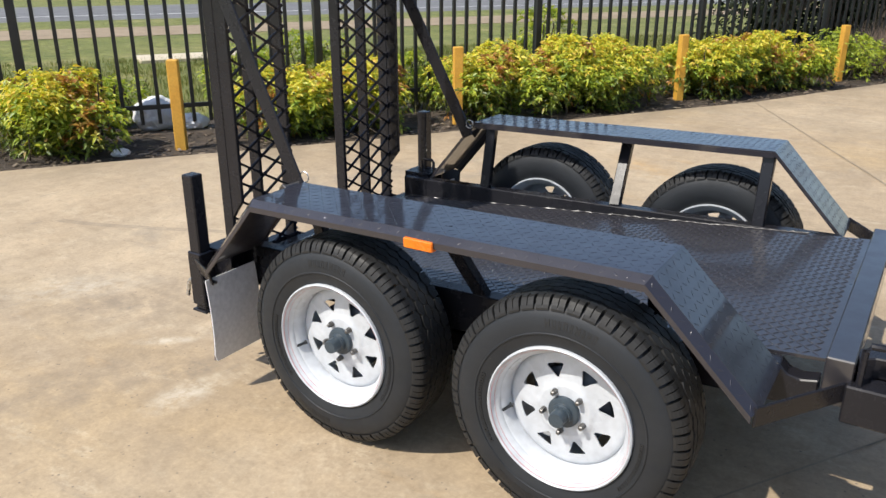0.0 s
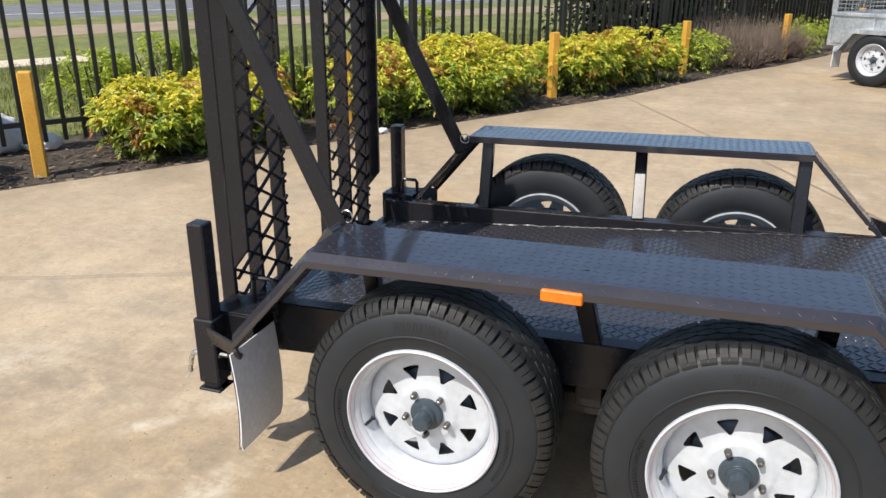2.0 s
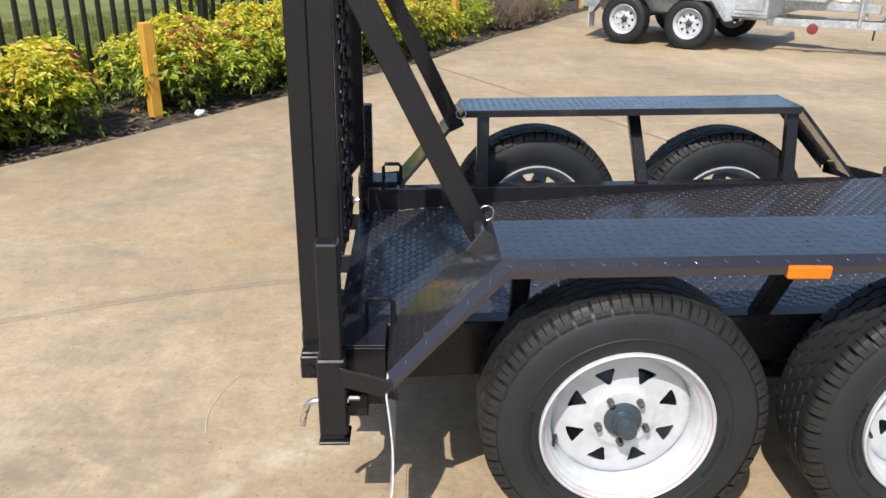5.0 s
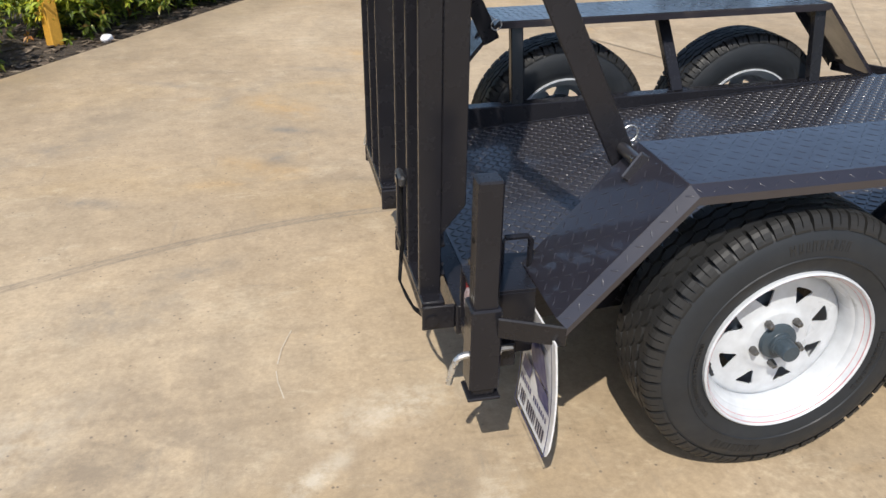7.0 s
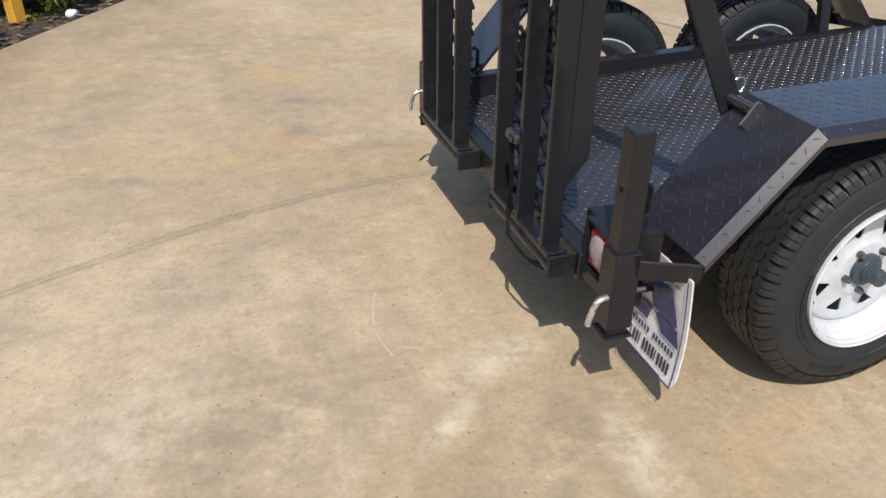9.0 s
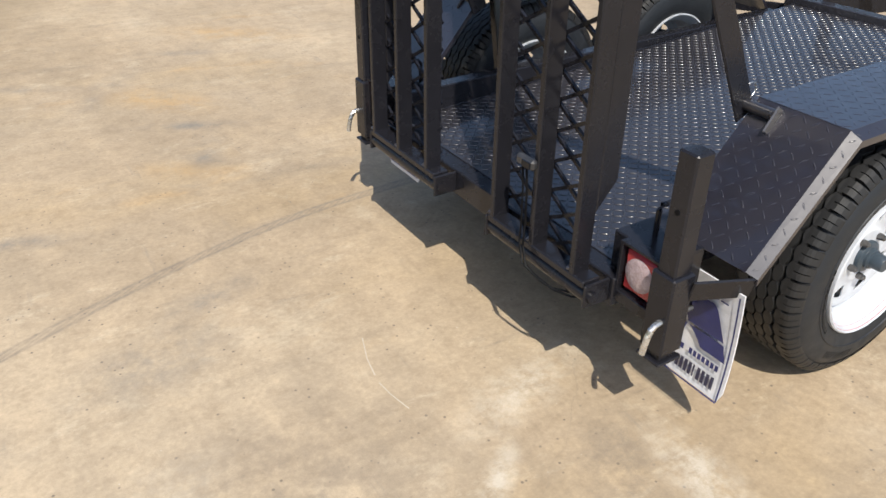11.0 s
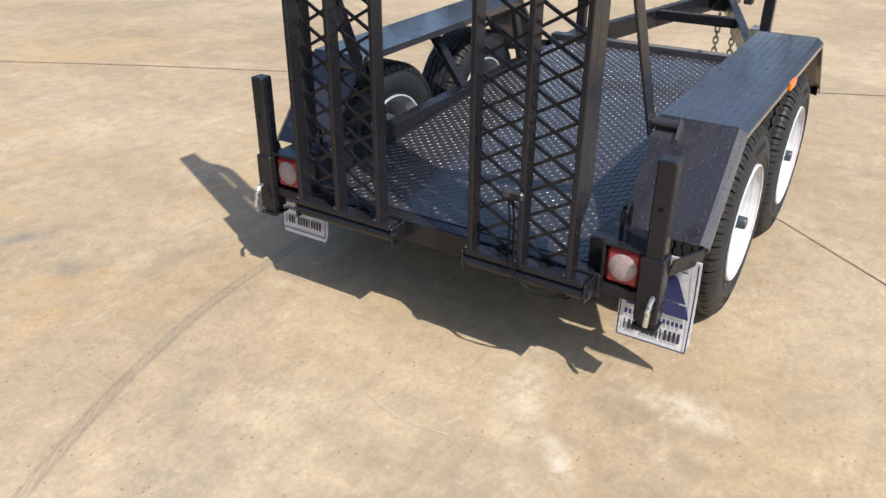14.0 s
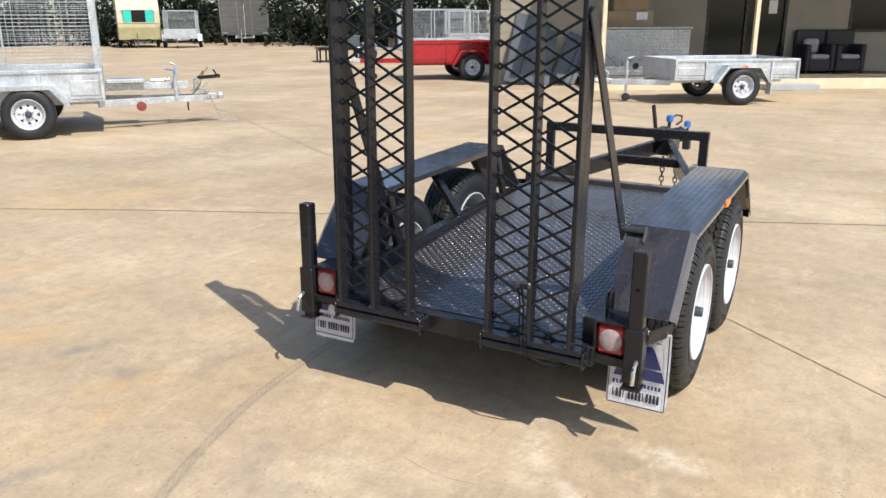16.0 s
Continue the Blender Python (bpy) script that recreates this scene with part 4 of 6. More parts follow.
# rear corners: lamp boxes, stands, flaps
for s in (1, -1):
    def R(a, b):
        return min(side(a, s), side(b, s)), max(side(a, s), side(b, s))
    y0, y1 = R(0.070, 0.184)
    lift = 0.006 if s > 0 else 0.012
    bm = bx(-0.648, -0.520, y0, y1, 0.445 + lift, 0.452 + lift, 0.001)
    bx(-0.648, -0.520, y0, y1, 0.300 + lift, 0.330 + lift, 0.002, bm)
    bx(-0.648, -0.520, y0, y0 + 0.008, 0.330 + lift, 0.445 + lift, 0.001, bm)
    bx(-0.648, -0.520, y1 - 0.008, y1, 0.330 + lift, 0.445 + lift, 0.001, bm)
    bx(-0.575, -0.570, y0 + 0.008, y1 - 0.008, 0.330 + lift, 0.445 + lift, 0, bm)
    part("lamp_box", bm, BLACK, trailer)
    ya, yb = y0 + 0.009, y1 - 0.009
    lamp = part("tail_lamp", bx(-0.640, -0.576, ya, yb, 0.334 + lift, 0.437 + lift, 0.010), RED_LENS, trailer, "square red tail lamp with round clear centre")
    mm = pose(-0.640, (ya + yb) / 2, 0.388 + lift, 0, 0, -90)
    part("lamp_lens", lathe([(0.039, 0.004), (0.039, -0.001), (0.033, -0.005), (0.012, -0.007)], 28, m=mm), CLEAR_LENS, lamp, "round ribbed clear lens", smooth=True)
    # drop stand
    st = part("stand_socket", bx(-0.665, -0.603, *R(0.014, 0.076), 0.262, 0.452, 0.004), BLACK, trailer, "black steel socket of the drop stand")
    leg = part("stand_leg", bx(-0.658, -0.610, *R(0.021, 0.069), 0.245, 0.714, 0.004), BLACK, st)
    # solid black disc on the leg, its colour standing for the hole's shade
    hole = rod([(-0.6595, side(0.045, s), 0.590), (-0.650, side(0.045, s), 0.590)], 0.006, None, 10)
    part("pin_hole", hole, CABLE, st)
    part("stand_foot", bx(-0.668, -0.600, *R(0.012, 0.078), 0.238, 0.246, 0.002), BLACK, st)
    yl = side(0.030, s)
    part("pin_lever", rod([(-0.60, yl, 0.345), (-0.672, yl, 0.345), (-0.682, yl, 0.342), (-0.690, yl, 0.333), (-0.696, yl, 0.318), (-0.701, yl, 0.298), (-0.704, yl, 0.280)], 0.0072, None, 8), ZINC, st, "bent zinc locking pin", smooth=True)
    part("locking_bolt", rod([(-0.600, yl, 0.350), (-0.575, yl, 0.350)], 0.006, None, 6), STEEL_DULL, st)
    part("corner_plate", bx(-0.602, -0.560, *R(0.055, 0.110), 0.285, 0.340, 0.002), BLACK, trailer)
    part("rail_gusset", bx(-0.62, -0.50, *R(0.185, 0.232), 0.300, 0.452, 0.003), BLACK, trailer)
    # tie loop
    xl, yt = -0.545, side(0.165, s)
    part("tie_loop", rod([(xl - 0.022, yt, 0.44), (xl - 0.022, yt, 0.515), (xl - 0.015, yt, 0.525), (xl + 0.032, yt, 0.525), (xl + 0.040, yt, 0.515), (xl + 0.040, yt, 0.40)], 0.0065, None, 8), BLACK, trailer, smooth=True)
    # mud flap, slightly bowed sheet
    ya, yb = R(-0.046, 0.166)
    flap_len = 0.289 if s > 0 else 0.306
    V, F = [], []
    rows = 12
    corner = 0.014
    for k in range(rows + 1):
        f = k / rows
        z = 0.400 - flap_len * f
        x = -0.517 + 0.020 * math.sin(f * 2.2) - 0.012 * f
        inset = 0.0 if f < 0.94 else corner * (1 - math.sqrt(max(0, 1 - ((f - 0.94) / 0.06) ** 2))) * 0.7
        for y in (ya + inset, ya + inset + 0.25 * (yb - ya), yb - inset - 0.25 * (yb - ya), yb - inset):
            V.append((x, y, z))
    for k in range(rows):
        for j in range(3):
            a = 4 * k + j
            F.append((a, a + 1, a + 5, a + 4))
    bmf = bmesh.new()
    vv = [bmf.verts.new(v) for v in V]
    for f in F:
        bmf.faces.new([vv[i] for i in f])
    bmesh.ops.recalc_face_normals(bmf, faces=bmf.faces[:])
    bmesh.ops.solidify(bmf, geom=bmf.faces[:], thickness=0.004)
    flap = part("mud_flap", bmf, FLAP, trailer, "white plastic mud flap with navy print", smooth=True)

    def flap_x(z):
        f = (0.400 - z) / flap_len
        return -0.517 + 0.020 * math.sin(f * 2.2) - 0.012 * f - 0.0062

    def print_bar(y0, y1, z0, z1, mat, name="print_bar"):
        b = bmesh.new()
        nn = max(1, int((z1 - z0) / 0.02))
        pr = None
        for i in range(nn + 1):
            z = z0 + (z1 - z0) * i / nn
            cu = (b.verts.new((flap_x(z), y0, z)), b.verts.new((flap_x(z), y1, z)))
            if pr:
                b.faces.new((pr[0], pr[1], cu[1], cu[0]))
            pr = cu
        bmesh.ops.recalc_face_normals(b, faces=b.faces[:])
        return b

    w = yb - ya
    bm = print_bar(ya + 0.006, yb - 0.006, 0.1105, 0.1145, NAVY)
    join(bm, print_bar(ya + 0.004, ya + 0.008, 0.1145, 0.395, NAVY))
    join(bm, print_bar(yb - 0.008, yb - 0.004, 0.1145, 0.395, NAVY))
    part("border", bm, NAVY, flap, "navy border line")
    # number row as plain bars
    widths = [0.006, 0.012, 0.012, 0.006, 0.0, 0.012, 0.012, 0.012, 0.012, 0.006, 0.012, 0.012, 0.012, 0.012]
    yy = yb - 0.022
    for wd in widths:
        if wd:
            part("print_bar", print_bar(yy - wd * 0.72, yy, 0.134, 0.166, INK), INK, flap)
        yy -= 0.0125 if wd else 0.006
    yy = yb - 0.020
    for k in range(14):
        if k != 6:
            part("print_bar", print_bar(yy - 0.0088, yy, 0.184, 0.199, NAVY), NAVY, flap)
        yy -= 0.0123
    # emblem: a navy wedge with a pale sweep
    ym = (ya + yb) / 2 - 0.005
    for rows_e in ([(0.262, 0.40, 0.93), (0.285, 0.36, 0.88), (0.310, 0.30, 0.83), (0.335, 0.26, 0.78), (0.345, 0.52, 0.72)],
                   [(0.215, 0.64, 1.0), (0.230, 0.58, 0.98), (0.245, 0.50, 0.95), (0.256, 0.42, 0.94)],
                   [(0.215, 0.04, 0.34), (0.232, 0.08, 0.36), (0.256, 0.12, 0.40)]):
        b = bmesh.new()
        q = []
        for z, f0, f1 in rows_e:
            q.append([b.verts.new((flap_x(z), yb - 0.012 - f * (w - 0.024), z)) for f in (f0, f1)])
        for a, c in zip(q, q[1:]):
            b.faces.new((a[0], a[1], c[1], c[0]))
        part("emblem", b, NAVY, flap, "navy peak with a pale sweep")
    for k in range(5):
        part("print_bar", print_bar(ya + 0.03 + k * 0.026, ya + 0.05 + k * 0.026, 0.360, 0.364, NAVY), NAVY, flap)
    part("flap_bolt", rod([(-0.52, ya + 0.03, 0.388), (-0.50, ya + 0.03, 0.388)], 0.006, None, 8), STEEL_DULL, flap)

# ramps
RTOP = 2.03
for s in (1, -1):
    def R(a, b):
        return min(side(a, s), side(b, s)), max(side(a, s), side(b, s))
    # both ramps are alike; their side plates face outwards
    bars = (0.236, 0.381, 0.536) if s > 0 else (1.160, 1.011, 0.855)
    lo_b, hi_b = min(bars), max(bars)
    tube_y = (lo_b - 0.042, hi_b + 0.030)
    ramp = part("ramp", rod([(-0.706, tube_y[0], 0.326), (-0.706, tube_y[1], 0.326)], 0.019, None, 16), BLACK, trailer, "raised black steel loading ramp with expanded mesh", smooth=True)
    for y in tube_y:
        part("hinge_plate", bx(-0.727, -0.655, y - 0.004, y + 0.004, 0.300, 0.360, 0.003), BLACK, ramp)
        part("hinge_boss", rod([(-0.706, y - 0.010, 0.326), (-0.706, y + 0.010, 0.326)], 0.014, None, 12), BLACK, ramp, smooth=True)
    part("foot_bar", bx(-0.726, -0.676, tube_y[0] + 0.006, tube_y[1] - 0.006, 0.347, 0.366, 0.003), BLACK, ramp)
    for a in bars:
        part("upright", bx(-0.725, -0.678, a, a + 0.016, 0.350, RTOP, 0.0025), BLACK, ramp)
        for dx, dz in ((-0.716, 0.006), (-0.690, 0.010)):
            b = bmesh.new()
            bmesh.ops.create_icosphere(b, subdivisions=2, radius=0.008)
            for v in b.verts:
                v.co = Vector((v.co.x * 1.5, v.co.y * 1.2, v.co.z * 0.7)) + v.co * 0.5 * noise.noise(v.co * 300 + Vector((a, dx, 0)))
            part("weld", b, BLACK_DECK, ramp, smooth=True, m=pose(dx, a + 0.018, 0.366 + dz))
    for z in (1.99,):
        part("rung", bx(-0.722, -0.682, lo_b + 0.016, hi_b, z, z + 0.03, 0.002), BLACK, ramp)
    # long side plate in front of the outer upright, chamfered foot
    poly = [(-0.6775, 0.505), (-0.662, 0.525), (-0.626, 0.570), (-0.626, RTOP), (-0.6775, RTOP)]
    mm = Matrix(((1, 0, 0, 0), (0, 0, 1, bars[0] + 0.001), (0, 1, 0, 0), (0, 0, 0, 1)))
    part("side_plate", prism(poly, 0.014, mm, None, 0.002), BLACK, ramp)
    # expanded mesh strands on the front face
    bm = bmesh.new()
    xm = -0.673
    ylo, yhi = lo_b + 0.010, hi_b + 0.012
    CW, CH = 0.126, 0.071
    zz = 0.36 - (yhi - ylo) / CW * CH
    V, F = [], []
    tw, td = 0.0042, 0.0035
    while zz < RTOP:
        for d in (1, -1):
            za, zb = (zz, zz + (yhi - ylo) / CW * CH) if d > 0 else (zz + (yhi - ylo) / CW * CH, zz)
            A, B = Vector((xm, ylo, za)), Vector((xm, yhi, zb))
            # clip to the ramp's height
            D = B - A
            t0, t1 = 0.0, 1.0
            for lim, sg in ((0.362, 1), (RTOP - 0.01, -1)):
                va, vb = (A.z - lim) * sg, (B.z - lim) * sg
                if va < 0 and vb < 0:
                    t0, t1 = 1, 0
                elif va < 0:
                    t0 = max(t0, va / (va - vb))
                elif vb < 0:
                    t1 = min(t1, va / (va - vb))
            if t1 - t0 < 0.02:
                continue
            A, B = A + D * t0, A + D * t1
            dirv = (B - A).normalized()
            n1 = dirv.cross(Vector((1, 0, 0)))
            off = 0.0012 * d
            k = len(V)
            for P in (A, B):
                for a, c in ((-1, -1), (1, -1), (1, 1), (-1, 1)):
                    V.append((P + n1 * tw * a + Vector((td * c + off, 0, 0)))[:])
            F += [(k, k + 1, k + 5, k + 4), (k + 1, k + 2, k + 6, k + 5), (k + 2, k + 3, k + 7, k + 6), (k + 3, k, k + 4, k + 7), (k, k + 3, k + 2, k + 1), (k + 4, k + 5, k + 6, k + 7)]
        zz += CH
    me = raw("expanded_mesh", V, F)
    me.materials.append(BLACK)
    part("expanded_mesh", me, None, ramp, "black diamond expanded steel mesh")
    # stay from guard to ramp
    stay = part("ramp_stay", beam((-0.316, side(0.200, s), 0.680), (-0.694, side(0.229, s) if s > 0 else 1.182, 1.425), 0.008, 0.055, up=(0.9, 0, 0.43), ext=0.02), BLACK, trailer, "flat black steel stay holding up the ramp")
    ya, yb = R(0.122, 0.202)
    part("stay_pin", rod([(-0.314, ya, 0.690), (-0.314, yb, 0.690)], 0.0125, None, 12), BLACK_DECK, stay, smooth=True)
    part("pin_ring", rod([(-0.296 + 0.017 * math.cos(a), side(0.206, s), 0.716 + 0.017 * math.sin(a)) for a in [k * math.pi / 8 for k in range(16)]], 0.002, None, 6, True), ZINC, stay, "zinc spring ring")
    part("pin_lug", beam((-0.333, side(0.121, s), 0.650), (-0.296, side(0.121, s), 0.702), 0.006, 0.034, up=(-0.8, 0, 0.6)), BLACK_DECK, stay)

# cable and small lamp on the right ramp
lampr = part("plate_lamp", bx(-0.744, -0.726, 0.378, 0.440, 0.556, 0.582, 0.006), LAMP_CASE, trailer, "small clear number plate lamp on the ramp")
part("lamp_cover", bx(-0.748, -0.7435, 0.384, 0.412, 0.561, 0.577, 0.001), GLASS, lampr)
pts = [(-0.732, 0.412, 0.560), (-0.735, 0.402, 0.50), (-0.731, 0.404, 0.42), (-0.738, 0.398, 0.36), (-0.746, 0.372, 0.322), (-0.738, 0.330, 0.304), (-0.728, 0.285, 0.298), (-0.712, 0.245, 0.298), (-0.665, 0.205, 0.306), (-0.61, 0.19, 0.33)]
part("lamp_cable", rod(pts, 0.0030, None, 6), CABLE, trailer, smooth=True)
part("lamp_cable", rod([(x - 0.001, y + 0.013, z + 0.006 * (k % 2)) for k, (x, y, z) in enumerate(pts)], 0.0026, None, 6), CABLE, trailer, smooth=True)

# nose: rest frame, drawbar, coupling
XF = 1.44
z0 = 0.50
part("rest_frame", join(bx(XF - 0.02, XF + 0.02, 0.240, 0.285, z0, 0.815, 0.003), join(bx(XF - 0.02, XF + 0.02, 2 * YC - 0.285, 2 * YC - 0.240, z0, 0.815, 0.003), bx(XF - 0.021, XF + 0.021, 0.238, 2 * YC - 0.238, 0.770, 0.818, 0.003))), BLACK, trailer, "black tube frame across the nose")
for s in (1, -1):
    part("frame_base", beam((1.30, side(0.262, s), 0.50), (XF + 0.02, side(0.262, s), 0.512), 0.045, 0.05), BLACK, trailer)
    part("drawbar_rail", beam((1.30, side(0.25, s), deck_z(1.30) - 0.03), (2.46, side(0.682, s), deck_z(2.46) - 0.03), 0.045, 0.095), BLACK, trailer)
part("drawbar_tie", beam((1.93, 0.47, deck_z(1.93) - 0.01), (1.93, 2 * YC - 0.47, deck_z(1.93) - 0.01), 0.05, 0.05), BLACK, trailer)
cz = deck_z(2.5)
coup = part("coupling", bx(2.40, 2.74, YC - 0.045, YC + 0.045, cz - 0.09, cz + 0.035, 0.01), BLACK, trailer, "black override coupling with blue caps")
bmc = lathe([(0.02, -0.05), (0.055, -0.045), (0.062, 0.0), (0.05, 0.04), (0.02, 0.05)], 16, m=pose(2.84, YC, cz, 90, 0, 0))
join(bmc, beam((2.70, YC, cz), (2.86, YC, cz), 0.06, 0.05))
part("coupling_head", bmc, BLACK, coup, smooth=True)
part("brake_lever", beam((2.36, YC + 0.03, cz), (2.29, YC + 0.055, 0.86), 0.018, 0.026), BLACK, coup)
part("lever_pivot", bx(2.32, 2.50, YC - 0.03, YC + 0.05, cz + 0.02, cz + 0.10, 0.012), BLACK, coup)
for xx, zz, yy in ((2.56, 0.745, YC), (3.02, 0.655, YC - 0.03)):
    part("blue_cap", lathe([(0.022, -0.022), (0.026, 0.0), (0.022, 0.02), (0.008, 0.026)], 14, m=pose(xx, yy, zz, 90, 0, 0)), BLUE, coup, "bright blue cap", smooth=True)
    part("cap_stem", rod([(xx, yy, zz - 0.02), (xx - 0.03, yy, zz - 0.11)], 0.012, None, 8), BLACK, coup)
part("cap_arm", rod([(2.86, YC, cz + 0.03), (2.98, YC - 0.02, cz + 0.03), (3.02, YC - 0.03, 0.64)], 0.011, None, 8), ZINC, coup)
part("plug", bx(2.50, 2.55, YC - 0.16, YC - 0.11, 0.545, 0.625, 0.006), RUBBER, coup)
part("plug_cable", rod([(2.45, YC - 0.03, 0.66), (2.50, YC - 0.09, 0.70), (2.525, YC - 0.135, 0.66), (2.525, YC - 0.135, 0.62)], 0.006, None, 6), RUBBER, coup)
part("cap_hose", rod([(2.58, YC, 0.745), (2.62, YC - 0.03, 0.765), (2.66, YC - 0.06, 0.755), (2.66, YC - 0.06, 0.72), (2.60, YC - 0.04, 0.70)], 0.007, None, 6), RUBBER, coup)


def chain_link(parent, m, L=0.042, W=0.026, r=0.0048, mat=STEEL_DULL):
    pts = []
    for k in range(12):
        a = 2 * math.pi * k / 12
        pts.append((W / 2 * math.cos(a), 0, (L - W) / 2 * (1 if math.sin(a) > 0 else -1) * (abs(math.sin(a)) > 0.01) + W / 2 * math.sin(a)))
    return part("chain_link", rod(pts, r, None, 6, True), mat, parent, m=m)


for yy in (YC - 0.125, YC - 0.035):
    ch = part("safety_chain", rod([(2.30, yy, deck_z(2.3) - 0.06), (2.30, yy, deck_z(2.3) - 0.10)], 0.007, None, 6), STEEL_DULL, trailer, "hanging steel safety chain")
    for k in range(8):
        chain_link(ch, pose(2.30, yy, deck_z(2.3) - 0.12 - 0.032 * k, 0, 0, 90 * (k % 2) + 20))
# jockey wheel clamp, zinc, beside the frame
part("jockey_tube", rod([(1.62, 0.30, 0.36), (1.62, 0.30, 0.80)], 0.024, None, 12), ZINC, trailer, "zinc jockey wheel tube", smooth=True)
part("jockey_clamp", bx(1.585, 1.655, 0.27, 0.36, 0.52, 0.60, 0.006), ZINC, trailer)
# front tie loop
part("tie_loop", rod([(1.315, 0.185, 0.47), (1.315, 0.185, 0.565), (1.325, 0.185, 0.578), (1.378, 0.185, 0.580), (1.388, 0.185, 0.568), (1.388, 0.185, 0.47)], 0.008, None, 8), BLACK, trailer, smooth=True)
part("nose_step", bx(1.290, 1.50, 0.165, 0.235, 0.39, 0.482, 0.004), BLACK, trailer)


# ---- garden: fence, bollards, shrubs ----
def fence_run(s0, s1, off):
    f = thing("steel_fence", "black steel paling fence behind the garden bed", "fence")
    bar = link_mesh("paling", bx(-0.0155, 0.0155, -0.0155, 0.0155, 0.0, 1.86, 0.002), FENCE)
    post = link_mesh("fence_post", join(bx(-0.034, 0.034, -0.034, 0.034, -0.1, 1.98, 0.004), bx(-0.038, 0.038, -0.038, 0.038, 1.98, 2.0, 0.003)), FENCE)
    pitch, span = 0.146, 2.482
    n = int((s1 - s0) / span)
    for k in range(n + 1):
        a = edge_at(s0 + k * span, off)
        b = edge_at(s0 + (k + 1) * span, off)
        ang = math.degrees(math.atan2(b.y - a.y, b.x - a.x))
        part("fence_post", post, None, f, m=pose(a.x, a.y, 0, 0, 0, ang))
        if k == n:
            break
        for z in (0.20, 1.62):
            part("rail", beam((a.x, a.y, z), (b.x, b.y, z), 0.03, 0.04), FENCE, f)
        for j in range(1, 17):
            p = a + (b - a) * (j * pitch / span)
            part("paling", bar, None, f, m=pose(p.x, p.y, 0.05, 0, 0, ang))
    return f


fence_run(-8.42, 29.0, 1.15)


def bollard(x, y, h=0.72, lean=0.0, turn=22):
    """A square timber post with eased corners and a slightly worn top."""
    b = bx(-0.043, 0.043, -0.043, 0.043, -0.02, h, 0.007)
    for v in b.verts:
        v.co += Vector((v.co.x, v.co.y, 0)) * 0.05 * noise.noise(v.co * 6 + Vector((x, y, 0)))
        if v.co.z > h - 0.02:
            v.co.z += 0.006 * noise.noise(v.co * 30 + Vector((x, y, 0)))
    b.transform(pose(x, y, -0.04, lean, 0, turn))
    return solo("bollard", b, YELLOW, "yellow painted timber bollard beside the garden bed", "bollard", "bollards along the garden")


for x, y in ((-3.755, 2.485), (-2.46, 4.62), (-1.15, 7.17), (0.12, 9.90), (1.55, 12.4), (3.0, 15.2)):
    bollard(x, y, turn=40 + 9 * math.sin(x * 5))

RNG = np.random.default_rng(7)


def leaf_mesh(name, P, N, size, mats, idx, aspect=0.34, stray=0.75):
    """Many small pointed leaves, each folded along its midrib."""
    n = len(P)
    rnd = RNG.normal(size=(n, 3))
    d = N + stray * rnd / np.linalg.norm(rnd, axis=1, keepdims=True)
    d /= np.linalg.norm(d, axis=1, keepdims=True)
    r2 = RNG.normal(size=(n, 3)) * 0.55 + np.array([-0.25, -0.5, 0.9])
    s = np.cross(d, r2)
    s /= np.linalg.norm(s, axis=1, keepdims=True) + 1e-9
    u = np.cross(s, d)
    L = (size * RNG.uniform(0.65, 1.25, n))[:, None]
    W = L * aspect
    mid = P + d * L * 0.45
    tip = P + d * L - np.array([0, 0, 1]) * L * 0.22
    a = mid + s * W * 0.5 + u * W * 0.15
    b = mid - s * W * 0.5 + u * W * 0.15
    V = np.stack([P, a, tip, b], 1).reshape(-1, 3)
    k = np.arange(n) * 4
    F = np.stack([np.stack([k, k + 1, k + 2], 1), np.stack([k, k + 2, k + 3], 1)], 1).reshape(-1, 3)
    me = bpy.data.meshes.new(name)
    me.vertices.add(len(V))
    me.vertices.foreach_set("co", V.astype(np.float32).ravel())
    me.loops.add(len(F) * 3)
    me.loops.foreach_set("vertex_index", F.astype(np.int32).ravel())
    me.polygons.add(len(F))
    me.polygons.foreach_set("loop_start", np.arange(len(F), dtype=np.int32) * 3)
    me.polygons.foreach_set("loop_total", np.full(len(F), 3, dtype=np.int32))
    for mm in mats:
        me.materials.append(mm)
    me.polygons.foreach_set("material_index", np.repeat(idx, 2).astype(np.int32))
    me.update()
    me.validate()
    return me


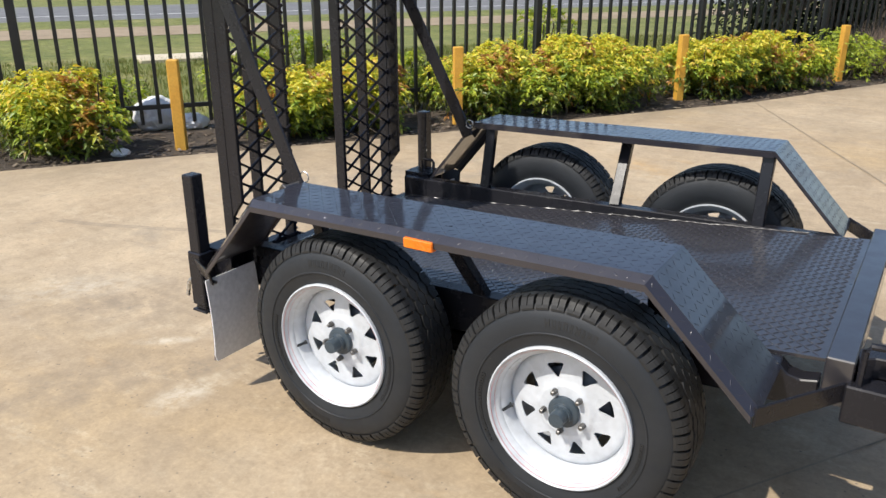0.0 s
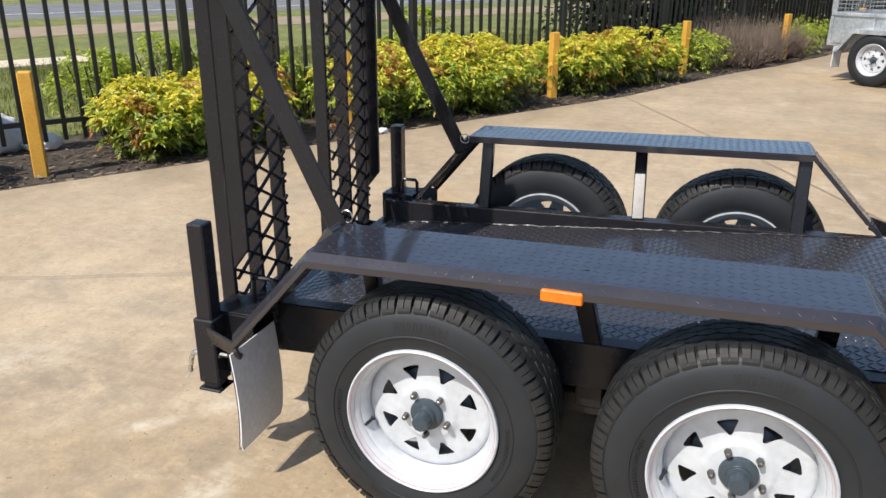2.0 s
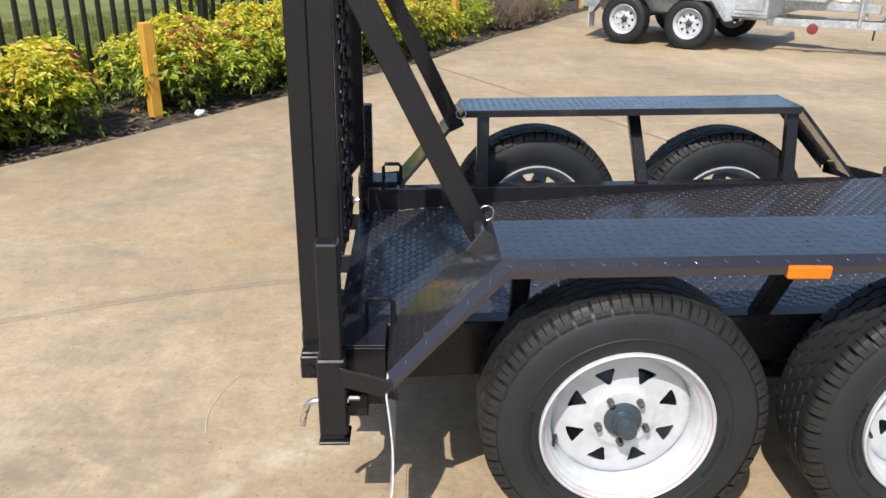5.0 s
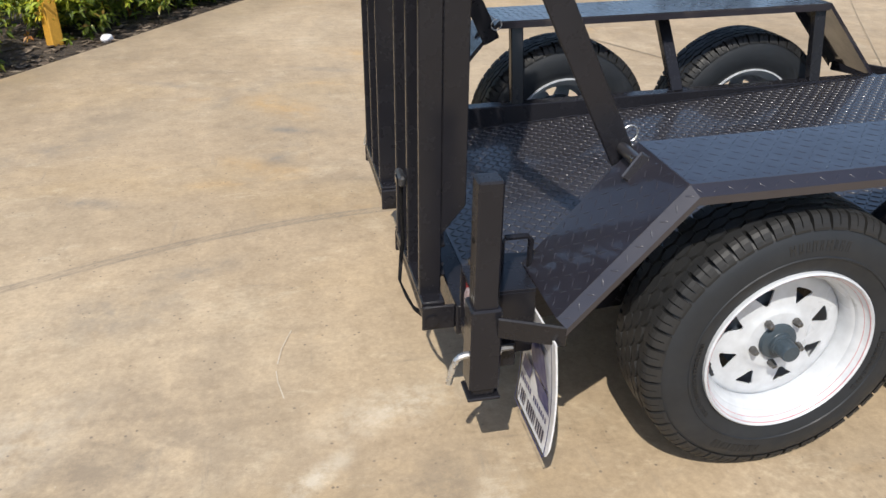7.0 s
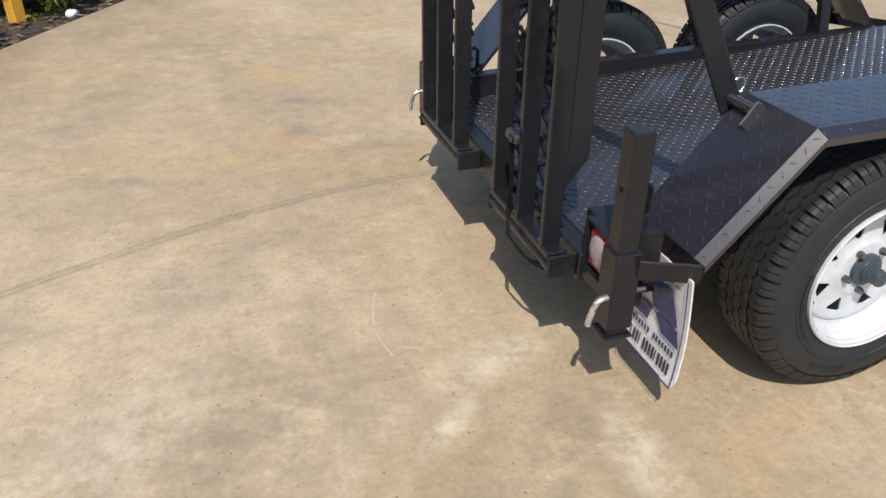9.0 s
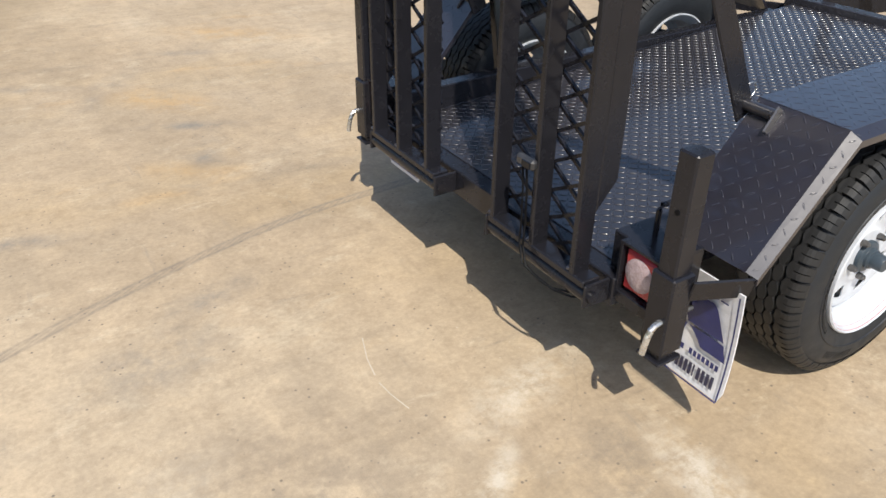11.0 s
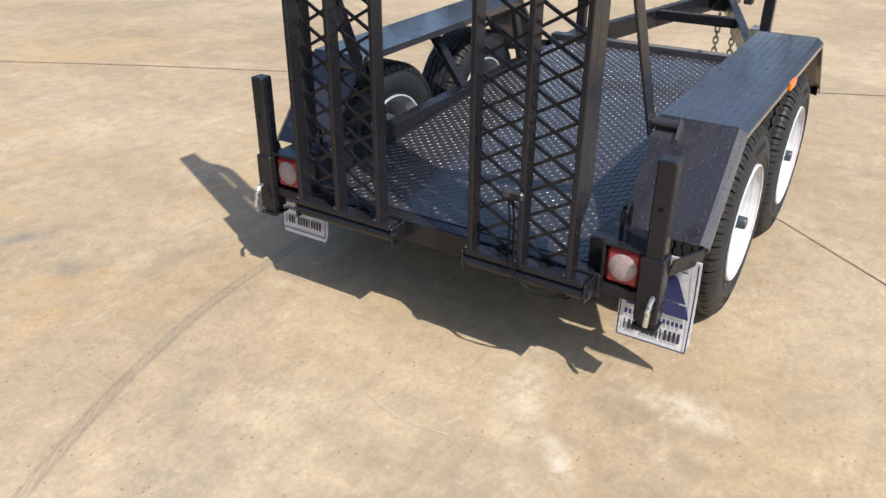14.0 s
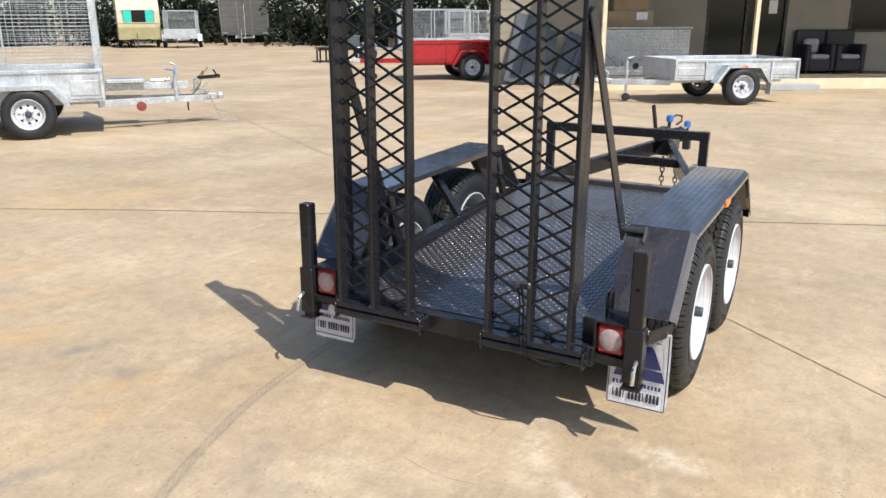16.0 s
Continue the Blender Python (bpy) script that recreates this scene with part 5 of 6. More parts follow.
def dome(n, rx, ry, h, lumps, seed, inner=0.55):
    """Points and outward directions over a lumpy dome of shoots."""
    g = np.random.default_rng(seed)
    c = g.uniform(-0.75, 0.75, (lumps, 2)) * np.array([rx, ry])
    rr = g.uniform(0.30, 0.55, lumps) * min(rx, ry) * 1.25
    top = h * (1 - 0.35 * ((c[:, 0] / rx) ** 2 + (c[:, 1] / ry) ** 2)) * g.uniform(0.82, 1.08, lumps)
    pick = g.integers(0, lumps, n)
    d = g.normal(size=(n, 3))
    d /= np.linalg.norm(d, axis=1, keepdims=True)
    d[:, 2] = np.where(d[:, 2] < -0.35, -d[:, 2], d[:, 2])
    rad = (inner + (1 - inner) * np.sqrt(g.uniform(0, 1, n)))[:, None]
    R = np.stack([rr[pick], rr[pick], rr[pick] * 0.95], 1)
    base = np.stack([c[pick, 0], c[pick, 1], np.maximum(top[pick] - rr[pick] * 0.95, 0.12)], 1)
    # part of the shoots fill the skirt below the lumps
    skirt = g.uniform(0, 1, n) < 0.42
    low = g.uniform(0.12, 0.95, skirt.sum())
    base[skirt, 2] *= low
    base[skirt, :2] *= (0.70 + 0.30 * low)[:, None]
    P = base + d * R * rad
    P[:, 2] = np.maximum(P[:, 2], 0.03)
    return P, d, g


def shrub(s, off, rx, ry, h, n, seed, mats=None, size=0.075, name="nandina_shrub", label="golden green nandina shrub in the garden bed", russet=0.08, aspect=0.34, group="hedge shrubs"):
    p = edge_at(s, off)
    q = edge_at(s + 0.3, off)
    ang = math.atan2(q.y - p.y, q.x - p.x)
    sh = thing(name, label, "shrub", group, m=pose(p.x, p.y, -0.03, 0, 0, math.degrees(ang)))
    mats = mats or [LEAF_GOLD, LEAF_GREEN, LEAF_SHADED, LEAF_RED]
    # whorls of drooping leaflets at the shoot tips
    per = 7
    P, d, g = dome(n // per, rx, ry, h, 14, seed)
    n = len(P)
    up = d * 0.75 + np.array([0, 0, 0.55])
    up /= np.linalg.norm(up, axis=1, keepdims=True)
    e1 = np.cross(up, g.normal(size=(n, 3)))
    e1 /= np.linalg.norm(e1, axis=1, keepdims=True)
    e2 = np.cross(up, e1)
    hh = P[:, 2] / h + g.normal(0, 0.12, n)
    # leaf colour by height: shade low in the shrub is painted into the leaves
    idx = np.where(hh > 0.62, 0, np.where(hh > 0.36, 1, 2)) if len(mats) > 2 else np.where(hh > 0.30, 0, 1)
    if len(mats) > 2:
        patch = np.array([noise.noise((x * 3.1 + seed, y * 3.1, z * 3.1)) for x, y, z in P])
        idx = np.where((patch > 0.42 - russet) & (g.uniform(0, 1, n) < 0.55), 3, idx)
    Q, D = [], []
    for j in range(per):
        t = 6.2832 * j / per + 0.4 * g.normal(size=n)
        lift = g.uniform(0.05, 0.75, n)
        D.append(e1 * np.cos(t)[:, None] + e2 * np.sin(t)[:, None] + up * lift[:, None])
        Q.append(P + up * (g.uniform(-0.5, 0.2, n) * size)[:, None])
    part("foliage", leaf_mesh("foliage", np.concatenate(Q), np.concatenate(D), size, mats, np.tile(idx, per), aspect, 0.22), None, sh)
    for k in range(9):
        a = g.uniform(0, 6.28)
        x, y = g.uniform(-0.6, 0.6) * rx, g.uniform(-0.6, 0.6) * ry
        part("stem", rod([(x, y, 0), (x + 0.05 * math.cos(a), y + 0.05 * math.sin(a), h * 0.4), (x + 0.14 * math.cos(a), y + 0.14 * math.sin(a), h * 0.8)], 0.006, None, 5), BARK, sh)
    return sh


hedge = [(-0.70, 0.62, 0.47, 0.42, 0.74), (0.98, 0.62, 0.46, 0.42, 0.66), (1.78, 0.66, 0.54, 0.45, 0.71),
         (3.15, 0.66, 0.52, 0.46, 0.78), (3.92, 0.66, 0.56, 0.48, 0.82), (4.70, 0.70, 0.55, 0.48, 0.80),
         (5.95, 0.70, 0.52, 0.48, 0.76), (6.70, 0.72, 0.56, 0.48, 0.80), (7.50, 0.72, 0.55, 0.48, 0.74)]
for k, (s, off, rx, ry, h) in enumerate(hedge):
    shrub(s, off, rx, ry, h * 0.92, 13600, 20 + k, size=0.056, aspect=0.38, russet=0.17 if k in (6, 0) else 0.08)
for k, (s, off, rx, ry, h) in enumerate([(9.0, 0.75, 0.60, 0.50, 0.66), (13.0, 0.8, 0.8, 0.55, 0.62)]):
    shrub(s, off, rx, ry, h, 5200, 50 + k, [LEAF_GREEN, LEAF_GREEN], 0.05, "green_shrub", "bright green low shrub in the garden bed", 0, group="")
for k, (s, off, rx, ry, h) in enumerate([(1.6, 1.5, 0.6, 0.3, 0.85), (4.4, 1.55, 0.55, 0.25, 1.0), (0.9, 1.6, 0.4, 0.3, 0.75), (-0.3, 1.6, 0.35, 0.2, 0.5), (2.6, 1.45, 0.4, 0.2, 0.6)]):
    shrub(s, off, rx, ry, h, 2200, 60 + k, [LEAF_GREEN, LEAF_SHADED], 0.055, "green_shrub", "loose green shrub growing through the fence", 0, group="")


def twig_shrub(s, off, r, h, seed, n=420):
    p = edge_at(s, off)
    g = np.random.default_rng(seed)
    sh = thing("dry_shrub", "grey brown leafless twiggy shrub in the garden bed", "shrub", m=pose(p.x, p.y, -0.03))
    bm = bmesh.new()
    V, F = [], []
    for k in range(n):
        a, t = g.uniform(0, 6.283), g.uniform(0.1, 1.25)
        d = Vector((math.sin(t) * math.cos(a), math.sin(t) * math.sin(a), math.cos(t)))
        o = Vector((g.uniform(-r, r) * 0.7, g.uniform(-r, r) * 0.5, g.uniform(0, 0.25) * h))
        L = h * g.uniform(0.45, 0.95)
        e = o + d * L + Vector((0, 0, g.uniform(0, 0.1)))
        s1 = d.orthogonal().normalized() * 0.0045
        s2 = d.cross(s1).normalized() * 0.0045
        i = len(V)
        V += [(o + s1)[:], (o - s1 * 0.5 + s2)[:], (o - s1 * 0.5 - s2)[:], e[:]]
        F += [(i, i + 1, i + 3), (i + 1, i + 2, i + 3), (i + 2, i, i + 3)]
    me = raw("twig", V, F)
    me.materials.append(TWIG)
    part("twig", me, None, sh)


for k, (s, off, r, h) in enumerate([(9.9, 0.7, 0.75, 0.66), (10.9, 0.8, 0.8, 0.70), (11.9, 0.7, 0.6, 0.55)]):
    twig_shrub(s, off, r, h, 80 + k, 1500)

# dry weeds and litter at the near end of the bed
g = np.random.default_rng(5)


def tufts(name, count, s0, s1, o0, o1, hmin, hmax, mat, label, spread=0.10, per=26):
    V, F = [], []
    for k in range(count):
        p = edge_at(g.uniform(s0, s1), g.uniform(o0, o1))
        for j in range(per):
            a, h = g.uniform(0, 6.283), g.uniform(hmin, hmax)
            bx_, by_ = p.x + g.normal(0, spread * 0.5), p.y + g.normal(0, spread * 0.5)
            lean = g.uniform(0.05, 0.5) * h
            tx, ty = bx_ + lean * math.cos(a), by_ + lean * math.sin(a)
            w = 0.0035
            i = len(V)
            V += [(bx_ - w * math.sin(a), by_ + w * math.cos(a), -0.05), (bx_ + w * math.sin(a), by_ - w * math.cos(a), -0.05), ((bx_ + tx) / 2 + w * math.sin(a), (by_ + ty) / 2 - w * math.cos(a), h * 0.6 - 0.05), (tx, ty, h - 0.05)]
            F += [(i, i + 1, i + 2), (i, i + 2, i + 3)]
    me = raw(name, V, F)
    me.materials.append(mat)
    ob = new(name, me)
    return tagged(ob, label, "grass", kind="stuff")


tufts("dry_weeds", 70, -5.0, -1.38, 0.25, 1.5, 0.25, 0.75, TWIG, "dry brown weeds at the end of the garden bed", 0.2)
tufts("weed_grass", 90, -5.0, -0.6, 0.5, 1.9, 0.15, 0.55, BLADE, "long green grass along the fence", 0.2)
tufts("verge_tufts", 5200, -9, 14, 1.7, 7.5, 0.03, 0.09, BLADE, "short mown grass blades of the verge", 0.16, 16)
tufts("fence_grass", 230, 0.75, 14, 1.05, 1.9, 0.10, 0.38, BLADE, "longer grass along the foot of the fence", 0.14, 18)


def chips():
    """Bark chips and dead leaves over the bed, one sheet of stuff."""
    V, F = [], []
    for k in range(4200):
        p = edge_at(g.uniform(-3, 14), 0.05 + 1.3 * g.uniform(0, 1) ** 1.5)
        a, L, w = g.uniform(0, 6.283), g.uniform(0.012, 0.045), g.uniform(0.004, 0.014)
        c, s = math.cos(a), math.sin(a)
        z = -0.028 + g.uniform(0, 0.012)
        i = len(V)
        for u, v, h in ((-L, -w, 0), (L, -w, g.uniform(0, .012)), (L, w, g.uniform(0, .012)), (-L, w, 0.004)):
            V.append((p.x + u * c - v * s, p.y + u * s + v * c, z + h))
        F.append((i, i + 1, i + 2, i + 3))
    me = raw("bark_chips", V, F)
    me.materials.append(CHIP)
    tagged(new("bark_chips", me), "scattered bark chips and dead leaves on the bed", "mulch", kind="stuff")


mchip = Mat("bark_chip")
mchip.color(mchip.ramp(mchip.island(), [(0.0, (0.03, 0.022, 0.016)), (0.6, (0.10, 0.072, 0.05)), (1.0, (0.24, 0.19, 0.14))]))
mchip.rough(0.9)
CHIP = mchip.m
chips()


def sack(x, y, rx, ry, rz, seed, label):
    b = bmesh.new()
    bmesh.ops.create_icosphere(b, subdivisions=4, radius=1.0)
    for v in b.verts:
        n = noise.fractal(v.co * 1.6 + Vector((seed, 0, 0)), 0.8, 2.0, 4)
        v.co = v.co * (1 + 0.16 * n)
        if v.co.z < -0.72:
            v.co.z = -0.72
        v.co = Vector((v.co.x * rx, v.co.y * ry, (v.co.z + 0.72) * rz))
    return solo("plastic_sack", b, BAG, label, "bag", smooth=True, m=pose(x, y, -0.03, 0, 0, 60))


sack(-4.66, 2.95, 0.21, 0.17, 0.165, 3, "full white plastic sack lying against the fence")
sack(-4.38, 3.13, 0.14, 0.11, 0.08, 8, "small white plastic sack beside the fence")
sack(-3.95, 2.06, 0.07, 0.05, 0.035, 5, "crumpled white plastic litter on the mulch")
sack(-2.13, 4.66, 0.05, 0.035, 0.03, 9, "crumpled white paper litter on the mulch")


# ---- other trailers in the yard ----


def box_trailer(name, label, m, axles, xf, xr, w, z0, z1, nose, paint, cage=0.0, tongue_z=0.46, group="parked trailers", wheel_y=None, guard_z=0.73, jockey=True):
    """A box trailer: forward is +x, the ground at z 0 under the axles."""
    t = thing(name, label, "trailer", group, m=m)
    wy = wheel_y or w + 0.06
    part("floor", bx(xr, xf, -w, w, z0, z0 + 0.04, 0.003), paint, t)
    for sgn in (1, -1):
        y0, y1 = sorted((sgn * w, sgn * (w - 0.03)))
        b = bx(xr, xf, y0, y1, z0 + 0.02, z1, 0.004)
        yo = sgn * w
        for xa, xb in ((xr + 0.06, -0.62 if len(axles) == 1 else min(axles) - 0.5), (0.62 if len(axles) == 1 else max(axles) + 0.5, xf - 0.06)):
            if xb - xa > 0.25:
                ya, yb = sorted((yo, yo + sgn * 0.012))
                bx(xa, xb, ya, yb, z0 + 0.08, z1 - 0.14, 0.006, b)
        ya, yb = sorted((yo - sgn * 0.02, yo + sgn * 0.022))
        bx(xr, xf, ya, yb, z1 - 0.045, z1, 0.006, b)
        part("side_panel", b, paint, t)
        for xx in (xr + 0.02, xf - 0.02, -0.6, 0.6):
            ya, yb = sorted((yo, yo + sgn * 0.03))
            part("side_post", bx(xx - 0.02, xx + 0.02, ya, yb, z0, z1 - 0.05, 0.004), paint, t)
        # mudguard
        lo_x, hi_x = min(axles) - 0.40, max(axles) + 0.40
        prof = [(lo_x - 0.10, 0.38), (lo_x + 0.10, guard_z), (hi_x - 0.10, guard_z), (hi_x + 0.10, 0.38)]
        gy0, gy1 = sorted((sgn * (w - 0.0), sgn * (wy + 0.15)))
        def under(d):
            return [(lo_x - 0.10 + d * 0.9, 0.38), (lo_x + 0.10 + d * 0.5, guard_z - d), (hi_x - 0.10 - d * 0.5, guard_z - d), (hi_x + 0.10 - d * 0.9, 0.38)]
        gd = part("mudguard", prism(prof + under(0.005)[::-1], gy1 - gy0, Matrix(((1, 0, 0, 0), (0, 0, 1, gy0), (0, 1, 0, 0), (0, 0, 0, 1)))), paint, t)
        part("lip", prism(prof + under(0.05)[::-1], 0.006, Matrix(((1, 0, 0, 0), (0, 0, 1, (gy1 if sgn > 0 else gy0 - 0.006)), (0, 1, 0, 0), (0, 0, 0, 1)))), paint, gd)
        yo2 = sgn * (wy + 0.15)
        ya, yb = sorted((yo2, yo2 + sgn * 0.012))
        part("side_marker", bx(-0.05, 0.05, ya, yb, guard_z - 0.04, guard_z - 0.01, 0.002), ORANGE, t)
        ya, yb = sorted((sgn * (w + 0.02), sgn * (wy + 0.14)))
        part("mud_flap", bx(lo_x - 0.11, lo_x - 0.10, ya, yb, 0.18, 0.44, 0.002), FLAP, t)
        for ax in axles:
            wm = pose(ax, sgn * (wy + 0.145), 0.316, 0, 0, 0 if sgn < 0 else 180)
            wheel(t, wm, 25)
        part("drawbar_rail", beam((xf - 0.1, sgn * 0.5 * w, tongue_z), (nose - 0.25, sgn * 0.035, tongue_z), 0.05, 0.09), paint, t)
    part("front_panel", bx(xf - 0.03, xf, -w + 0.03, w - 0.03, z0 + 0.02, z1, 0.004), paint, t)
    part("tailgate", bx(xr, xr + 0.03, -w + 0.03, w - 0.03, z0 + 0.02, z1, 0.004), paint, t)
    for ax in axles:
        part("axle", rod([(ax, -wy, 0.325), (ax, wy, 0.325)], 0.025, None, 8), DRUM, t)
    part("chassis_rail", bx(xr + 0.1, xf - 0.05, -0.35, -0.30, z0 - 0.07, z0, 0.003), paint, t)
    part("chassis_rail", bx(xr + 0.1, xf - 0.05, 0.30, 0.35, z0 - 0.07, z0, 0.003), paint, t)
    part("coupling", join(bx(nose - 0.28, nose - 0.05, -0.035, 0.035, tongue_z - 0.03, tongue_z + 0.06, 0.01), lathe([(0.02, -0.04), (0.05, -0.03), (0.055, 0.01), (0.03, 0.05)], 12, m=pose(nose, 0, tongue_z + 0.02, 90, 0, 0))), GALV, t)
    part("coupling_handle", rod([(nose - 0.2, 0, tongue_z + 0.06), (nose - 0.22, 0, tongue_z + 0.16), (nose - 0.14, 0, tongue_z + 0.22)], 0.012, None, 6), GALV, t)
    jx = nose - 0.62
    jock = part("jockey_stand", rod([(jx, -0.16, 0.16 if jockey else tongue_z), (jx, -0.16, tongue_z + 0.34)], 0.026, None, 10), GALV, t, smooth=True)
    part("jockey_crank", rod([(jx, -0.16, tongue_z + 0.34), (jx, -0.16, tongue_z + 0.40), (jx - 0.12, -0.16, tongue_z + 0.42)], 0.009, None, 6), GALV if jockey else BLUE, jock)
    if jockey:
        part("jockey_wheel", lathe([(0.03, -0.025), (0.070, -0.024), (0.075, 0.0), (0.070, 0.024), (0.03, 0.025)], 16, m=pose(jx, -0.16, 0.075)), RUBBER, jock)
    if cage:
        zt = z1 + cage
        cg = part("cage", join(bx(xr, xf, w - 0.03, w, zt - 0.03, zt, 0.003), join(bx(xr, xf, -w, -w + 0.03, zt - 0.03, zt, 0.003), join(bx(xf - 0.03, xf, -w + 0.03, w - 0.03, zt - 0.03, zt, 0.003), bx(xr, xr + 0.03, -w + 0.03, w - 0.03, zt - 0.03, zt, 0.003)))), paint, t, "galvanised mesh cage")
        for xx in (xr + 0.03, (xr + xf) / 2, xf - 0.03):
            for sgn in (1, -1):
                wd = 0.05 if xx != (xr + xf) / 2 else 0.02
                part("cage_post", bx(xx - wd, xx + wd * 0.4, *sorted((sgn * w, sgn * (w - 0.03))), z1, zt - 0.03, 0.003), paint, cg)
        V, F = [], []

        def wire(a, b, r=0.0036):
            a, b = Vector(a), Vector(b)
            d = (b - a).normalized()
            s1 = d.orthogonal().normalized() * r
            s2 = d.cross(s1)
            i = len(V)
            for p in (a, b):
                V.extend([(p + s1)[:], (p + s2)[:], (p - s1)[:], (p - s2)[:]])
            F.extend([(i, i + 1, i + 5, i + 4), (i + 1, i + 2, i + 6, i + 5), (i + 2, i + 3, i + 7, i + 6), (i + 3, i, i + 4, i + 7)])
        nz = int(cage / 0.046)
        for k in range(nz + 1):
            z = z1 + cage * k / nz
            for y in (w - 0.012, -w + 0.012):
                wire((xr, y, z), (xf, y, z))
            for x in (xr + 0.012, xf - 0.012):
                wire((x, -w, z), (x, w, z))
        nx = int((xf - xr) / 0.078)
        for k in range(nx + 1):
            x = xr + (xf - xr) * k / nx
            for y in (w - 0.008, -w + 0.008):
                wire((x, y, z1), (x, y, zt), 0.0022)
        ny = int(2 * w / 0.078)
        for k in range(ny + 1):
            y = -w + 2 * w * k / ny
            for x in (xr + 0.008, xf - 0.008):
                wire((x, y, z1), (x, y, zt), 0.0022)
        me = raw("wire_mesh", V, F)
        me.materials.append(paint)
        part("wire_mesh", me, None, cg)
    return t


gal1 = box_trailer("cage_trailer", "galvanised tandem cage trailer parked on the concrete", pose(3.283, 9.691, 0, 0, 0, -38.5), (-0.44, 0.44), 1.34, -1.16, 0.80, 0.43, 0.84, 2.88, GALV, cage=1.05, tongue_z=0.36, guard_z=0.66, jockey=False)
spare = part("stop_wheel", lathe([(0.02, -0.025), (0.062, -0.022), (0.066, 0.0), (0.062, 0.022), (0.02, 0.025)], 18, m=pose(1.78, -0.34, 0.30)), RED_BUOY, gal1, "red rubber jockey tyre folded up")
part("draw_pole", bx(1.30, 2.45, -0.05, 0.05, 0.50, 0.60, 0.006), GALV, gal1)
part("tool_tray", bx(1.36, 1.86, -0.20, 0.20, 0.605, 0.66, 0.01), GALV, gal1)
part("winch_post", rod([(2.30, 0.0, 0.42), (2.30, 0.0, 0.82), (2.22, 0.0, 0.86)], 0.020, None, 8), GALV, gal1)
part("brake_bracket", beam((2.58, 0.0, 0.64), (2.90, 0.0, 0.66), 0.05, 0.05), BLACK, gal1)
part("brake_lever", rod([(2.64, 0.0, 0.66), (2.74, 0.0, 0.79)], 0.013, None, 6), CARD, gal1)
part("brake_lever", rod([(2.86, 0.0, 0.66), (2.81, 0.0, 0.75)], 0.013, None, 6), BLACK, gal1)
part("brake_cylinder", rod([(1.95, -0.02, 0.62), (2.20, -0.02, 0.62)], 0.034, None, 10), ZINC, gal1, smooth=True)
part("brake_cable", rod([(2.60, -0.04, 0.66), (2.66, -0.08, 0.74), (2.60, -0.1, 0.55), (2.50, -0.08, 0.42), (2.30, -0.06, 0.40)], 0.007, None, 6), RUBBER, gal1)
part("hitch_plate", bx(2.48, 2.72, -0.07, 0.07, 0.44, 0.47, 0.004), ZINC, gal1)
part("hitch_pin", rod([(2.42, 0.0, 0.18), (2.42, 0.0, 0.40)], 0.012, None, 8), RED_BUOY, gal1)
part("hitch_block", bx(2.52, 2.60, -0.05, 0.05, 0.47, 0.63, 0.008), ZINC, gal1)
chg = part("safety_chain", rod([(2.74, -0.05, 0.40), (2.74, -0.05, 0.34)], 0.008, None, 6), ZINC, gal1)
for k in range(10):
    chain_link(chg, pose(2.74 + 0.015 * k, -0.05, 0.34 - 0.032 * k, 0, 12, 90 * (k % 2)), mat=ZINC)
for k in range(8):
    chain_link(chg, pose(2.90 + 0.034 * k, -0.05 - 0.01 * k, 0.012, 0, 90, 90 * (k % 2)), mat=ZINC)

box_trailer("box_trailer", "galvanised single axle box trailer before the verandah", pose(12.02, 2.02, 0, 0, 0, 126), (0.0,), 1.16, -1.10, 0.72, 0.42, 0.77, 2.3, GALV, tongue_z=0.36, guard_z=0.68)
box_trailer("red_trailer", "glossy red single axle box trailer on the concrete", pose(15.08, 8.82, 0, 0, 0, 131), (0.0,), 1.46, -1.0, 0.72, 0.42, 0.92, 2.9, RED_PAINT)
box_trailer("cage_trailer", "galvanised cage trailer behind the red trailer", pose(22.0, 13.6, 0, 0, 0, 124), (0.0,), 1.3, -1.2, 0.8, 0.44, 0.80, 2.7, GALV, cage=1.0)
box_trailer("cage_trailer", "small galvanised cage trailer facing the yard", pose(29.6, 34.2, 0, 0, 0, 222), (0.0,), 1.1, -1.2, 0.85, 0.50, 1.0, 2.4, GALV, cage=1.0)
box_trailer("cage_trailer", "galvanised cage trailer beside the building", pose(26.5, 14.2, 0, 0, 0, 124), (0.0,), 1.2, -1.2, 0.8, 0.5, 0.9, 2.6, GALV, cage=0.9)

# tilted deck trailer
tilt = thing("tilt_trailer", "galvanised trailer with its long deck tipped up", "trailer", "parked trailers", m=pose(34.3, 33.85, 0, 0, 0, 222))
TM = pose(-1.5, 0, 0.75) @ Matrix.Rotation(radians(-52), 4, 'Y')
tdeck = part("tipping_deck", bx(-0.2, 4.6, -1.40, 1.40, -0.05, 0.0, 0.004), GREY_PANEL, tilt, m=TM)
for k in range(12):
    part("deck_rib", bx(-0.1 + k * 0.40, -0.03 + k * 0.40, -1.36, 1.36, -0.13, -0.05, 0.004), GREY_PANEL, tdeck)
for y in (-0.45, 0.40):
    part("deck_bearer", bx(-0.2, 4.6, y, y + 0.07, -0.20, -0.13, 0.004), GALV, tdeck)
for y in (-1.46, 1.40):
    part("side_board", bx(-0.2, 4.6, y, y + 0.06, -0.16, 0.30, 0.006), GALV, tdeck)
part("chassis", join(bx(-1.6, 1.8, -0.55, -0.45, 0.45, 0.58, 0.004), bx(-1.6, 1.8, 0.45, 0.55, 0.45, 0.58, 0.004)), GALV, tilt)
part("tipping_ram", rod([(0.9, 0, 0.5), (0.1, 0, 2.6)], 0.04, None, 10), STEEL_DULL, tilt)
